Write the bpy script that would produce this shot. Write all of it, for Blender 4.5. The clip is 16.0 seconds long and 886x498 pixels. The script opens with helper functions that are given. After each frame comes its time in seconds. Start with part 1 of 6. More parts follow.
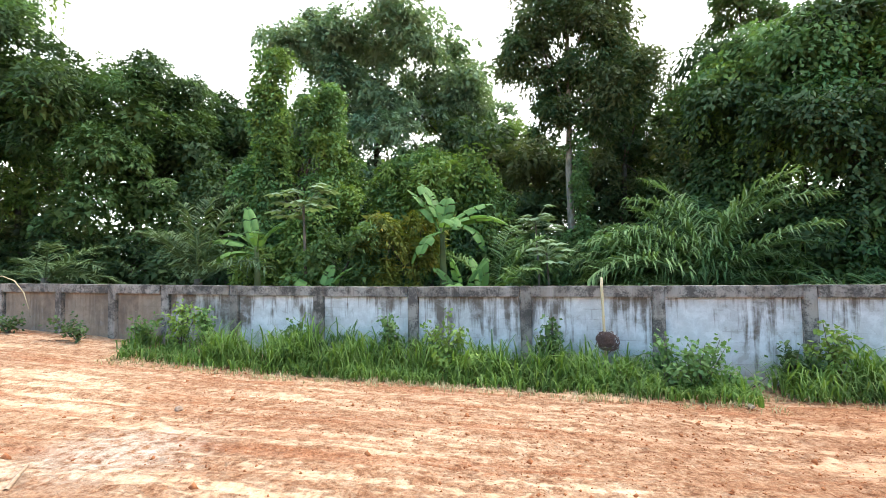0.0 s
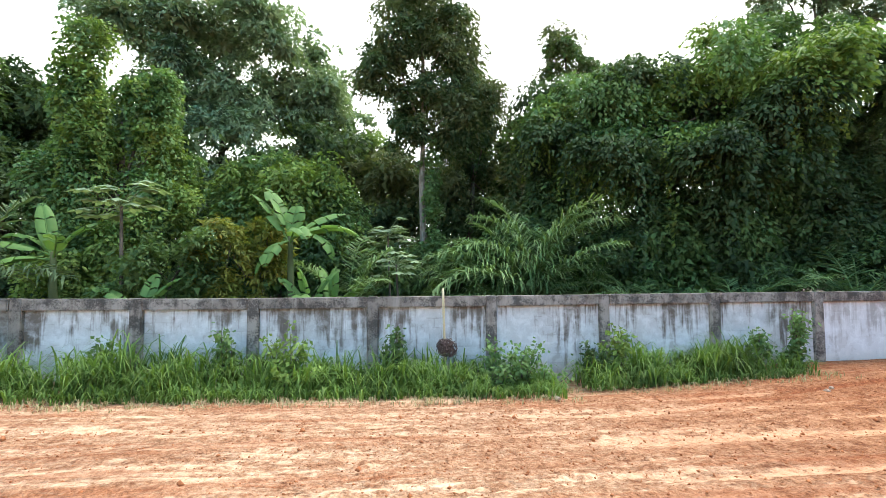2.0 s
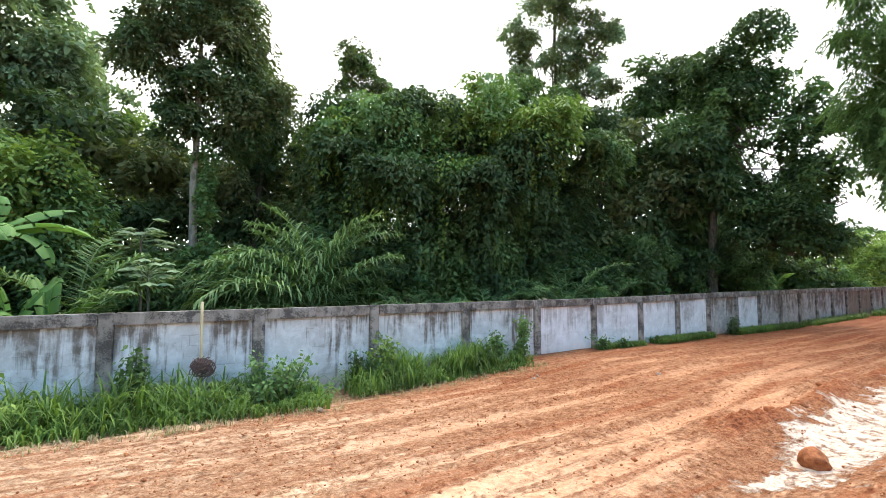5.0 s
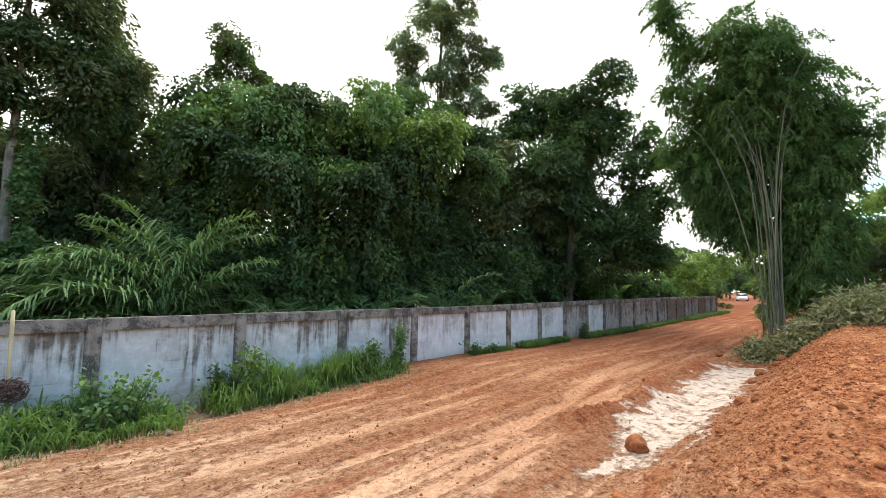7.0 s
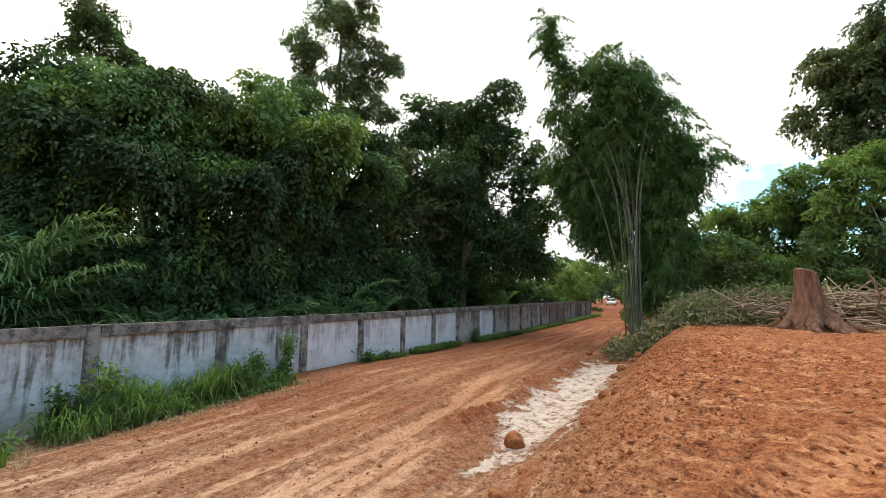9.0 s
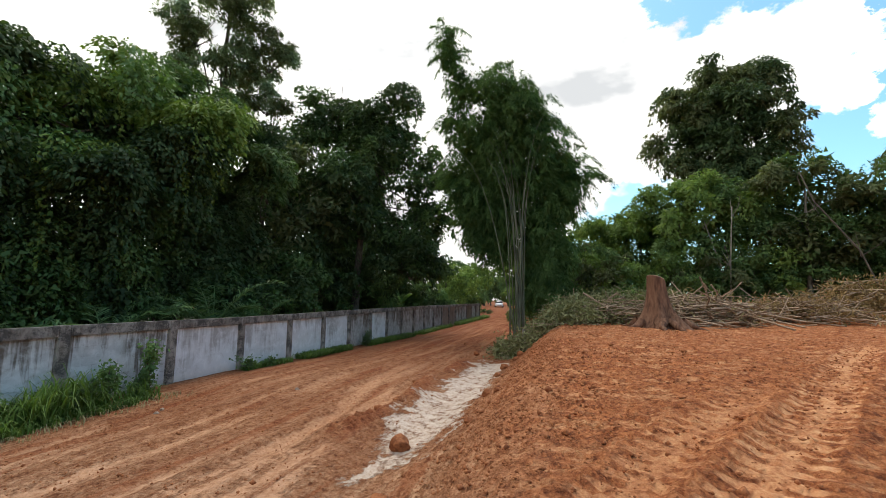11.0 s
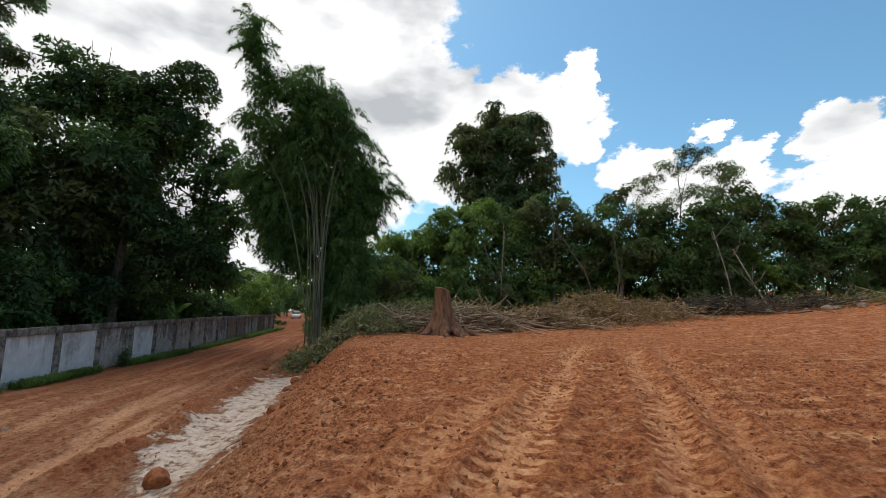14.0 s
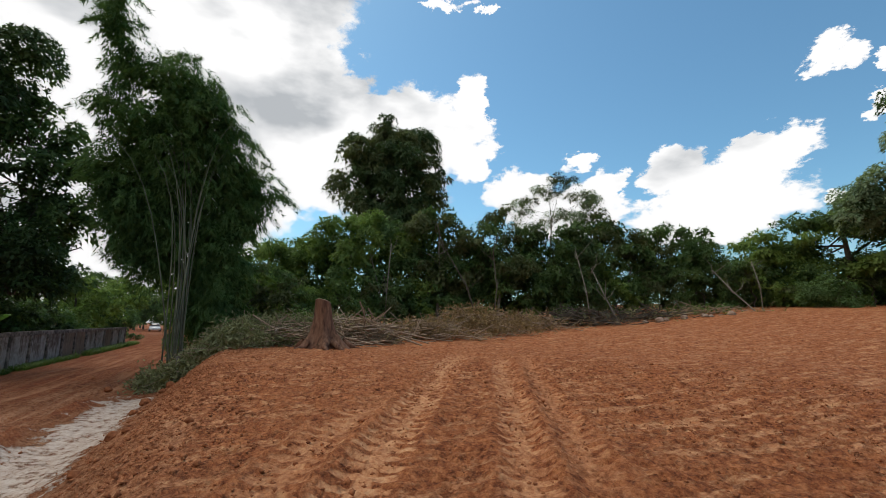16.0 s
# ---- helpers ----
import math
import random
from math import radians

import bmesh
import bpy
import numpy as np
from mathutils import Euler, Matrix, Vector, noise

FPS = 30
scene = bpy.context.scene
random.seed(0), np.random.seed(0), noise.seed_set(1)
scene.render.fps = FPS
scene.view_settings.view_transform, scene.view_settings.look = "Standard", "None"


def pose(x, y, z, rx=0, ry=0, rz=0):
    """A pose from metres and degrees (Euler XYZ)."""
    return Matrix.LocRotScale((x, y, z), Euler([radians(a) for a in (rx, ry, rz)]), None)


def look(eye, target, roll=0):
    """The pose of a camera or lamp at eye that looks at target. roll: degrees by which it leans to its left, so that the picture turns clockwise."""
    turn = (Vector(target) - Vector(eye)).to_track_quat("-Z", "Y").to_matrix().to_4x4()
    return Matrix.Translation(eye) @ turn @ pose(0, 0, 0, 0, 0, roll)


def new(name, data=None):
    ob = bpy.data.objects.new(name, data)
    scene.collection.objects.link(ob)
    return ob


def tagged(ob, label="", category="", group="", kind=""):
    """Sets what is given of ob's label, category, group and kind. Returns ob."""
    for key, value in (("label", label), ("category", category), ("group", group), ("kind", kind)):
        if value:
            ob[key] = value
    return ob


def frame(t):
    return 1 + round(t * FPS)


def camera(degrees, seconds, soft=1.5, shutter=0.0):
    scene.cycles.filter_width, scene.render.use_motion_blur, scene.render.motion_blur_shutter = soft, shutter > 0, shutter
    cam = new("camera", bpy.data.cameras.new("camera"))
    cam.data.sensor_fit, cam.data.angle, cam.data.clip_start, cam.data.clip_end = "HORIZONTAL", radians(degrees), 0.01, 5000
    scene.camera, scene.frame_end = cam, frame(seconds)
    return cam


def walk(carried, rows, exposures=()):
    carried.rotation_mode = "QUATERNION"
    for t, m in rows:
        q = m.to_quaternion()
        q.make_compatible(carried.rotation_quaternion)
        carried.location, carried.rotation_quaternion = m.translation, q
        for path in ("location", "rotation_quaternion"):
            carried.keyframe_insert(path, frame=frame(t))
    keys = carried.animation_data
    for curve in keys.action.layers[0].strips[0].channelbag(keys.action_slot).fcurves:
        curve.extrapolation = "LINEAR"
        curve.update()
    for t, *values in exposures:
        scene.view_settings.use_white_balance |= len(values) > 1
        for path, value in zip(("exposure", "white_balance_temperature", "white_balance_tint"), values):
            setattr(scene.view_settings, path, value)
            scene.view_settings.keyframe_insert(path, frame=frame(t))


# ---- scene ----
cam = camera(90.6, 16.0, 0.75)
EYE = 2.3
# seconds, x, y, z above the first eye, yaw, pitch, roll
ROWS = [
    (0.0, 0.000, -0.000, -0.000, 12.19, 2.12, 0.88),
    (0.5, 0.020, -0.039, 0.000, 6.36, 2.66, 0.91),
    (1.0, 0.068, -0.070, 0.004, 1.67, 3.04, 1.08),
    (1.5, 0.150, -0.108, 0.020, -2.31, 3.09, 0.85),
    (2.0, 0.254, -0.148, 0.035, -5.93, 3.13, 0.37),
    (2.5, 0.375, -0.199, 0.043, -9.92, 3.12, -0.07),
    (3.0, 0.487, -0.261, 0.060, -13.98, 2.94, -0.07),
    (3.5, 0.581, -0.347, 0.096, -18.48, 3.07, 0.24),
    (4.0, 0.655, -0.465, 0.136, -23.18, 3.16, 0.07),
    (6.5, 0.695, -0.579, 0.170, -43.26, 5.01, -0.53),
    (7.0, 0.700, -0.603, 0.182, -47.13, 4.99, -0.93),
    (7.5, 0.680, -0.599, 0.181, -51.06, 5.16, -0.74),
    (8.0, 0.664, -0.604, 0.178, -54.71, 5.38, -0.60),
    (8.5, 0.685, -0.643, 0.186, -57.66, 5.73, -0.40),
    (9.0, 0.752, -0.700, 0.184, -60.35, 6.01, -0.72),
    (11.5, 0.823, -0.754, 0.184, -78.33, 6.72, -0.75),
    (12.0, 0.822, -0.769, 0.183, -83.01, 7.05, -0.81),
    (12.5, 0.814, -0.775, 0.189, -87.46, 7.40, -0.65),
    (13.0, 0.811, -0.782, 0.189, -91.64, 7.66, -0.37),
    (13.5, 0.789, -0.798, 0.180, -95.66, 7.72, -0.47),
    (14.0, 0.767, -0.841, 0.177, -99.48, 8.18, -0.62),
    (14.5, 0.723, -0.891, 0.174, -102.79, 8.52, -0.43),
    (15.0, 0.677, -0.933, 0.174, -106.34, 9.00, -0.31),
    (15.5, 0.624, -0.953, 0.177, -110.03, 9.40, -0.41),
    (16.0, 0.574, -0.964, 0.190, -113.98, 9.80, -0.46),
]
EXPOSURES = [(0.0, 0.55, 6500, 10), (4.0, 0.52, 6500, 10), (7.0, 0.04, 6750, 10), (9.0, -0.35, 6800, 10), (11.5, -0.86, 6700, 10), (12.5, -1.05, 6600, 10), (16.0, -1.42, 6500, 10)]
walk(cam, [(t, pose(x, y, EYE + z, 90 + p, r, w)) for t, x, y, z, w, p, r in ROWS], EXPOSURES)

# ---------------------------------------------------------------- light
SUN_AZ, SUN_EL = 68.0, 58.0      # degrees clockwise from +y, and above the horizon


def compass(az, el=0.0):
    a, e = radians(az), radians(el)
    return Vector((math.sin(a) * math.cos(e), math.cos(a) * math.cos(e), math.sin(e)))


sun_data = bpy.data.lights.new("sun", "SUN")
sun_data.energy, sun_data.angle, sun_data.color = 2.5, radians(20), (1.0, 0.95, 0.87)
sun = new("sun", sun_data)
sun.matrix_world = look(compass(SUN_AZ, SUN_EL) * 60, (0, 0, 0))


class Nodes:
    """Short hand for building a node tree."""

    def __init__(self, tree):
        self.tree, self.nodes, self.links = tree, tree.nodes, tree.links
        tree.nodes.clear()

    def put(self, node, value, index):
        if value is None:
            return
        if isinstance(value, bpy.types.NodeSocket):
            self.links.new(value, node.inputs[index])
        else:
            node.inputs[index].default_value = value

    def math(self, op, a, b=None, c=None, clamp=False):
        n = self.nodes.new("ShaderNodeMath")
        n.operation, n.use_clamp = op, clamp
        for i, v in enumerate((a, b, c)):
            self.put(n, v, i)
        return n.outputs[0]

    def vmath(self, op, a, b=None):
        n = self.nodes.new("ShaderNodeVectorMath")
        n.operation = op
        self.put(n, a, 0)
        self.put(n, b, 1)
        return n.outputs["Value"] if op in ("DOT_PRODUCT", "LENGTH") else n.outputs[0]

    def noise(self, vector, scale, detail=4.0, rough=0.55, distort=0.0):
        n = self.nodes.new("ShaderNodeTexNoise")
        self.put(n, vector, "Vector")
        n.inputs["Scale"].default_value, n.inputs["Detail"].default_value = scale, detail
        n.inputs["Roughness"].default_value, n.inputs["Distortion"].default_value = rough, distort
        return n.outputs["Fac"]

    def cells(self, vector, scale, feature="F1"):
        n = self.nodes.new("ShaderNodeTexVoronoi")
        n.feature = feature
        self.put(n, vector, "Vector")
        n.inputs["Scale"].default_value = scale
        return n.outputs["Distance"]

    def blocks(self, vector, width, row, mortar):
        n = self.nodes.new("ShaderNodeTexBrick")
        self.put(n, vector, "Vector")
        for k, v in (("Scale", 1.0), ("Mortar Size", mortar), ("Mortar Smooth", 0.4), ("Brick Width", width), ("Row Height", row)):
            n.inputs[k].default_value = v
        n.inputs["Color1"].default_value, n.inputs["Color2"].default_value = (0, 0, 0, 1), (1, 1, 1, 1)
        return n.outputs["Color"], n.outputs["Fac"]

    def ramp(self, fac, stops):
        n = self.nodes.new("ShaderNodeValToRGB")
        self.put(n, fac, 0)
        els = n.color_ramp.elements
        while len(els) < len(stops):
            els.new(0.5)
        for e, (p, c) in zip(els, stops):
            e.position, e.color = p, (c if isinstance(c, tuple) else (c, c, c)) + (1.0,)
        return n.outputs[0]

    def mix(self, fac, a, b, blend="MIX"):
        n = self.nodes.new("ShaderNodeMix")
        n.data_type, n.blend_type = "RGBA", blend
        self.put(n, fac, 0)
        for v, i in ((a, 6), (b, 7)):
            self.put(n, v if not isinstance(v, tuple) or len(v) == 4 else v + (1.0,), i)
        return n.outputs[2]

    def map(self, vector, scale=(1, 1, 1), loc=(0, 0, 0), rot=(0, 0, 0)):
        n = self.nodes.new("ShaderNodeMapping")
        self.put(n, vector, 0)
        n.inputs["Location"].default_value, n.inputs["Rotation"].default_value, n.inputs["Scale"].default_value = loc, rot, scale
        return n.outputs[0]

    def bump(self, height, strength=0.5, distance=0.02):
        n = self.nodes.new("ShaderNodeBump")
        self.put(n, height, "Height")
        n.inputs["Strength"].default_value, n.inputs["Distance"].default_value = strength, distance
        return n.outputs[0]

    def smooth(self, x, lo, hi):
        n = self.nodes.new("ShaderNodeMapRange")
        n.interpolation_type = "SMOOTHSTEP"
        self.put(n, x, 0)
        n.inputs[1].default_value, n.inputs[2].default_value = lo, hi
        return n.outputs[0]


# the sky: clear blue with cumulus, closing into bright white cloud round the sun's side
world = bpy.data.worlds.new("world")
scene.world = world
world.use_nodes = True
g = Nodes(world.node_tree)
tc = g.nodes.new("ShaderNodeTexCoord")
ray = tc.outputs["Generated"]
sky = g.nodes.new("ShaderNodeTexSky")
sky.sky_type, sky.sun_disc = "NISHITA", False
sky.sun_elevation, sky.sun_rotation = radians(SUN_EL), radians(SUN_AZ)
sky.air_density, sky.dust_density, sky.ozone_density = 1.0, 0.6, 1.5
blue = g.mix(1.0, sky.outputs[0], (0.272, 0.388, 0.385), "MULTIPLY")
flat = g.map(ray, (1, 1, 1.7))
billow = g.noise(flat, 5.5, 10.0, 0.66, 0.15)
edge = g.math("SUBTRACT", billow, 0.5)
puff = g.nodes.new("ShaderNodeTexNoise")
g.put(puff, flat, "Vector")
puff.inputs["Scale"].default_value, puff.inputs["Detail"].default_value, puff.inputs["Roughness"].default_value = 11.0, 9.0, 0.66
swirl = g.vmath("MULTIPLY", g.vmath("SUBTRACT", puff.outputs["Color"], (0.5, 0.5, 0.5)), (0.17, 0.17, 0.12))
warped = g.vmath("ADD", ray, swirl)
cover = None
# cumulus heaps: azimuth, elevation, half width and half height in degrees
for az, el, w, h in ((85.2, 30.0, 7.0, 8.0), (95.5, 30.2, 3.9, 4.9), (97.3, 26.0, 7.2, 9.7), (91.4, 19.9, 9.3, 9.8), (106.4, 25.1, 8.0, 5.8), (110.3, 23.6, 7.8, 7.3), (118.0, 28.0, 2.7, 4.8), (115.0, 23.6, 5.4, 4.9), (103.6, 17.6, 10.5, 5.7), (118.3, 21.1, 3.2, 3.5), (132.2, 20.1, 1.6, 1.0), (124.9, 16.6, 5.3, 3.0), (135.5, 16.8, 2.5, 2.6), (129.9, 14.2, 7.8, 3.7), (143.2, 17.9, 3.8, 3.5), (148.0, 14.3, 7.2, 4.9), (151.4, 18.2, 4.9, 2.6), (144.5, 12.3, 7.2, 3.8), (156.4, 12.4, 1.8, 1.1), (158.2, 26.1, 2.3, 2.0), (160.4, 20.2, 1.1, 1.2), (161.5, 23.8, 0.9, 1.1), (113.3, 39.2, 3.5, 0.8), (119.7, 38.3, 1.2, 0.5), (84, 24, 15, 22), (195, 14, 16, 9), (230, 18, 14, 9), (262, 14, 15, 8), (62, 20, 22, 28)):
    c = compass(az, el)
    side = compass(az + 90)
    up = side.cross(c)
    u = g.math("DIVIDE", g.vmath("DOT_PRODUCT", warped, tuple(side)), math.sin(radians(w)))
    v = g.math("DIVIDE", g.vmath("DOT_PRODUCT", warped, tuple(-up if up.z < 0 else up)), math.sin(radians(h)))
    front = g.math("LESS_THAN", g.vmath("DOT_PRODUCT", ray, tuple(c)), 0.2)
    r2 = g.math("ADD", g.math("ADD", g.math("MULTIPLY", u, u), g.math("MULTIPLY", v, v)), g.math("MULTIPLY", front, 50.0))
    heap = g.math("SUBTRACT", 1.0, g.math("SQRT", r2))
    cover = heap if cover is None else g.math("MAXIMUM", cover, heap)
# a cloud deck on the sun's side
deck = g.smooth(g.vmath("DOT_PRODUCT", ray, tuple(compass(10, 20))), 0.02, 0.35)
cover = g.math("MAXIMUM", cover, g.math("SUBTRACT", g.math("MULTIPLY", deck, 1.6), 0.8))
wisp = g.math("SUBTRACT", g.noise(flat, 19.0, 8.0, 0.62, 0.1), 0.5)
cloud = g.smooth(g.math("ADD", cover, g.math("ADD", g.math("MULTIPLY", edge, 0.7), g.math("MULTIPLY", wisp, 0.9))), 0.0, 0.22)
shade = g.noise(g.map(ray, (1, 1, 2.2), (0.3, 0.1, 0.4)), 3.2, 6.0, 0.5)
grey = g.smooth(g.vmath("DOT_PRODUCT", ray, tuple(compass(72, 40))), 0.86, 0.99)
shade = g.math("SUBTRACT", shade, g.math("MULTIPLY", grey, 0.12))
white = g.ramp(shade, [(0.30, (1.30, 1.37, 1.44)), (0.44, (2.7, 2.7, 2.7))])
haze = g.ramp(g.vmath("DOT_PRODUCT", ray, (0, 0, 1)), [(0.0, 0.30), (0.25, 0.0)])
blue = g.mix(haze, blue, (1.0, 1.25, 1.45))
back = g.nodes.new("ShaderNodeBackground")
g.links.new(g.mix(cloud, blue, white), back.inputs[0])
back.inputs[1].default_value = 1.0
out = g.nodes.new("ShaderNodeOutputWorld")
g.links.new(back.outputs[0], out.inputs[0])


# ---------------------------------------------------------------- materials
def material(name):
    m = bpy.data.materials.new(name)
    m.use_nodes = True
    n = Nodes(m.node_tree)
    bsdf = n.nodes.new("ShaderNodeBsdfPrincipled")
    end = n.nodes.new("ShaderNodeOutputMaterial")
    n.links.new(bsdf.outputs[0], end.inputs[0])
    n.bsdf, n.end = bsdf, end
    n.pos = n.nodes.new("ShaderNodeNewGeometry").outputs["Position"]
    return m, n


def finish(n, colour, rough=0.9, normal=None, spec=0.3, metal=0.0):
    n.put(n.bsdf, colour if not isinstance(colour, tuple) else colour + (1.0,), "Base Color")
    n.put(n.bsdf, rough, "Roughness")
    n.bsdf.inputs["Specular IOR Level"].default_value = spec
    n.bsdf.inputs["Metallic"].default_value = metal
    if normal is not None:
        n.links.new(normal, n.bsdf.inputs["Normal"])


def leaf_material(name, dark, light, tip=None, gloss=0.55, through_light=0.32):
    """Leaves: each leaf its own shade between two greens, a little light passing through."""
    m, n = material(name)
    geo = n.nodes.new("ShaderNodeNewGeometry")
    per = geo.outputs["Random Per Island"]
    stops = [(0.0, dark), (0.7, light)] + ([(0.93, light), (1.0, tip)] if tip else [(1.0, tuple(min(1, c * 1.25) for c in light))])
    patch = n.noise(n.pos, 0.9, 4.0)
    colour = n.mix(0.55, n.ramp(per, stops), n.ramp(patch, [(0.35, dark), (0.65, tuple(c * 1.15 for c in light))]))
    finish(n, colour, gloss + 0.1, None, 0.22)
    tr = n.nodes.new("ShaderNodeBsdfTranslucent")
    n.links.new(n.mix(1.0, colour, (1.15, 1.2, 0.6), "MULTIPLY"), tr.inputs[0])
    mixer = n.nodes.new("ShaderNodeMixShader")
    mixer.inputs[0].default_value = through_light
    n.links.new(n.bsdf.outputs[0], mixer.inputs[1])
    n.links.new(tr.outputs[0], mixer.inputs[2])
    n.links.new(mixer.outputs[0], n.end.inputs[0])
    return m


def simple(name, a, b, scale=8.0, rough=0.9, relief=0.4, stretch=(1, 1, 1), spec=0.25):
    m, n = material(name)
    v = n.map(n.pos, stretch)
    f = n.noise(v, scale, 6.0, 0.6)
    big = n.noise(n.pos, scale * 0.13, 3.0)
    colour = n.mix(n.ramp(big, [(0.3, 0.0), (0.7, 1.0)]), n.ramp(f, [(0.3, a), (0.7, b)]), n.ramp(f, [(0.35, tuple(c * 0.7 for c in a)), (0.75, b)]))
    finish(n, colour, rough, n.bump(f, relief, 0.02), spec)
    return m


LEAF_DARK = leaf_material("leaf dark", (0.028, 0.056, 0.026), (0.088, 0.140, 0.056))
LEAF_MID = leaf_material("leaf mid", (0.042, 0.088, 0.032), (0.138, 0.225, 0.076))
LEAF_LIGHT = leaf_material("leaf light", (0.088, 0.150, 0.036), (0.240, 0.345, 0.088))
# sunlit brightness put into the leaf colour, for growth right of the bamboo
LEAF_SUNLIT = leaf_material("leaf sunlit", (0.088, 0.155, 0.042), (0.215, 0.320, 0.092), None, 0.55, 0.38)
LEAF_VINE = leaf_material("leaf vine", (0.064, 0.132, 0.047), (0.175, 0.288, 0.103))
# blue-green leaf tone with distance haze mixed into its paleness
LEAF_BLUE_HAZE = leaf_material("leaf blue green with haze", (0.105, 0.165, 0.098), (0.280, 0.370, 0.215))
LEAF_OLIVE = leaf_material("leaf olive", (0.060, 0.081, 0.037), (0.159, 0.191, 0.084))
LEAF_CROTON = leaf_material("leaf croton", (0.085, 0.115, 0.026), (0.260, 0.280, 0.055), (0.58, 0.36, 0.05))
LEAF_BAMBOO = leaf_material("leaf bamboo", (0.040, 0.088, 0.032), (0.130, 0.222, 0.074), None, 0.75, 0.40)
LEAF_PALM = leaf_material("leaf palm", (0.062, 0.118, 0.046), (0.190, 0.295, 0.112), None, 0.40, 0.28)
LEAF_PALM_DULL = leaf_material("dull palm leaf", (0.048, 0.085, 0.040), (0.150, 0.215, 0.098), None, 0.5, 0.25)
LEAF_BANANA = leaf_material("leaf banana", (0.095, 0.195, 0.055), (0.180, 0.320, 0.095), None, 0.4, 0.35)
GRASS = leaf_material("grass", (0.034, 0.080, 0.018), (0.155, 0.255, 0.058), (0.36, 0.42, 0.17), 0.45, 0.35)
GRASS_DRY = leaf_material("dry grass", (0.22, 0.18, 0.09), (0.42, 0.36, 0.21), None, 0.8, 0.2)
WEED_GREY = leaf_material("grey brush", (0.12, 0.130, 0.060), (0.30, 0.300, 0.155), None, 0.8, 0.2)
BARK = simple("bark", (0.055, 0.045, 0.035), (0.17, 0.145, 0.115), 14, 0.95, 0.6, (1, 1, 0.25))
BARK_PALE = simple("pale bark", (0.16, 0.14, 0.11), (0.34, 0.31, 0.26), 12, 0.95, 0.5, (1, 1, 0.3))
CULM = simple("bamboo culm", (0.075, 0.08, 0.055), (0.23, 0.245, 0.17), 6, 0.6, 0.2, (1, 1, 0.2))
TWIG = simple("dry twig", (0.22, 0.145, 0.095), (0.54, 0.41, 0.29), 20, 0.9, 0.3)
BAMBOO_POLE = simple("split bamboo", (0.45, 0.36, 0.20), (0.66, 0.56, 0.36), 9, 0.6, 0.2, (1, 1, 0.15))
NEST = simple("dry nest", (0.07, 0.045, 0.042), (0.20, 0.135, 0.12), 30, 0.95, 0.6)
STUMP = simple("stump wood", (0.10, 0.045, 0.028), (0.31, 0.165, 0.10), 9, 0.9, 0.9, (1, 1, 0.18))
STUMP_CUT = simple("cut wood", (0.36, 0.24, 0.16), (0.55, 0.40, 0.28), 16, 0.85, 0.3)
BROWN_LITTER = leaf_material("brown litter", (0.15, 0.10, 0.05), (0.38, 0.27, 0.14), None, 0.8, 0.2)
CLAY = simple("clay clod", (0.27, 0.088, 0.034), (0.47, 0.18, 0.075), 18, 0.95, 0.8)
CRUMB = simple("clay crumb", (0.30, 0.100, 0.040), (0.55, 0.22, 0.094), 18, 0.95, 0.6)
STONE = simple("pale stone", (0.30, 0.20, 0.14), (0.46, 0.36, 0.28), 20, 0.9, 0.5)


# tyre tracks on the field: from x, y to x, y, half the tread's width, and how clear it is
TRACKS = ((2.9, -1.15, 12.8, -7.1, 0.20, 0.95), (3.3, -0.60, 7.6, -3.3, 0.19, 0.65), (2.8, -2.60, 11.6, -7.6, 0.16, 0.7), (3.2, -3.40, 11.2, -8.1, 0.15, 0.5))


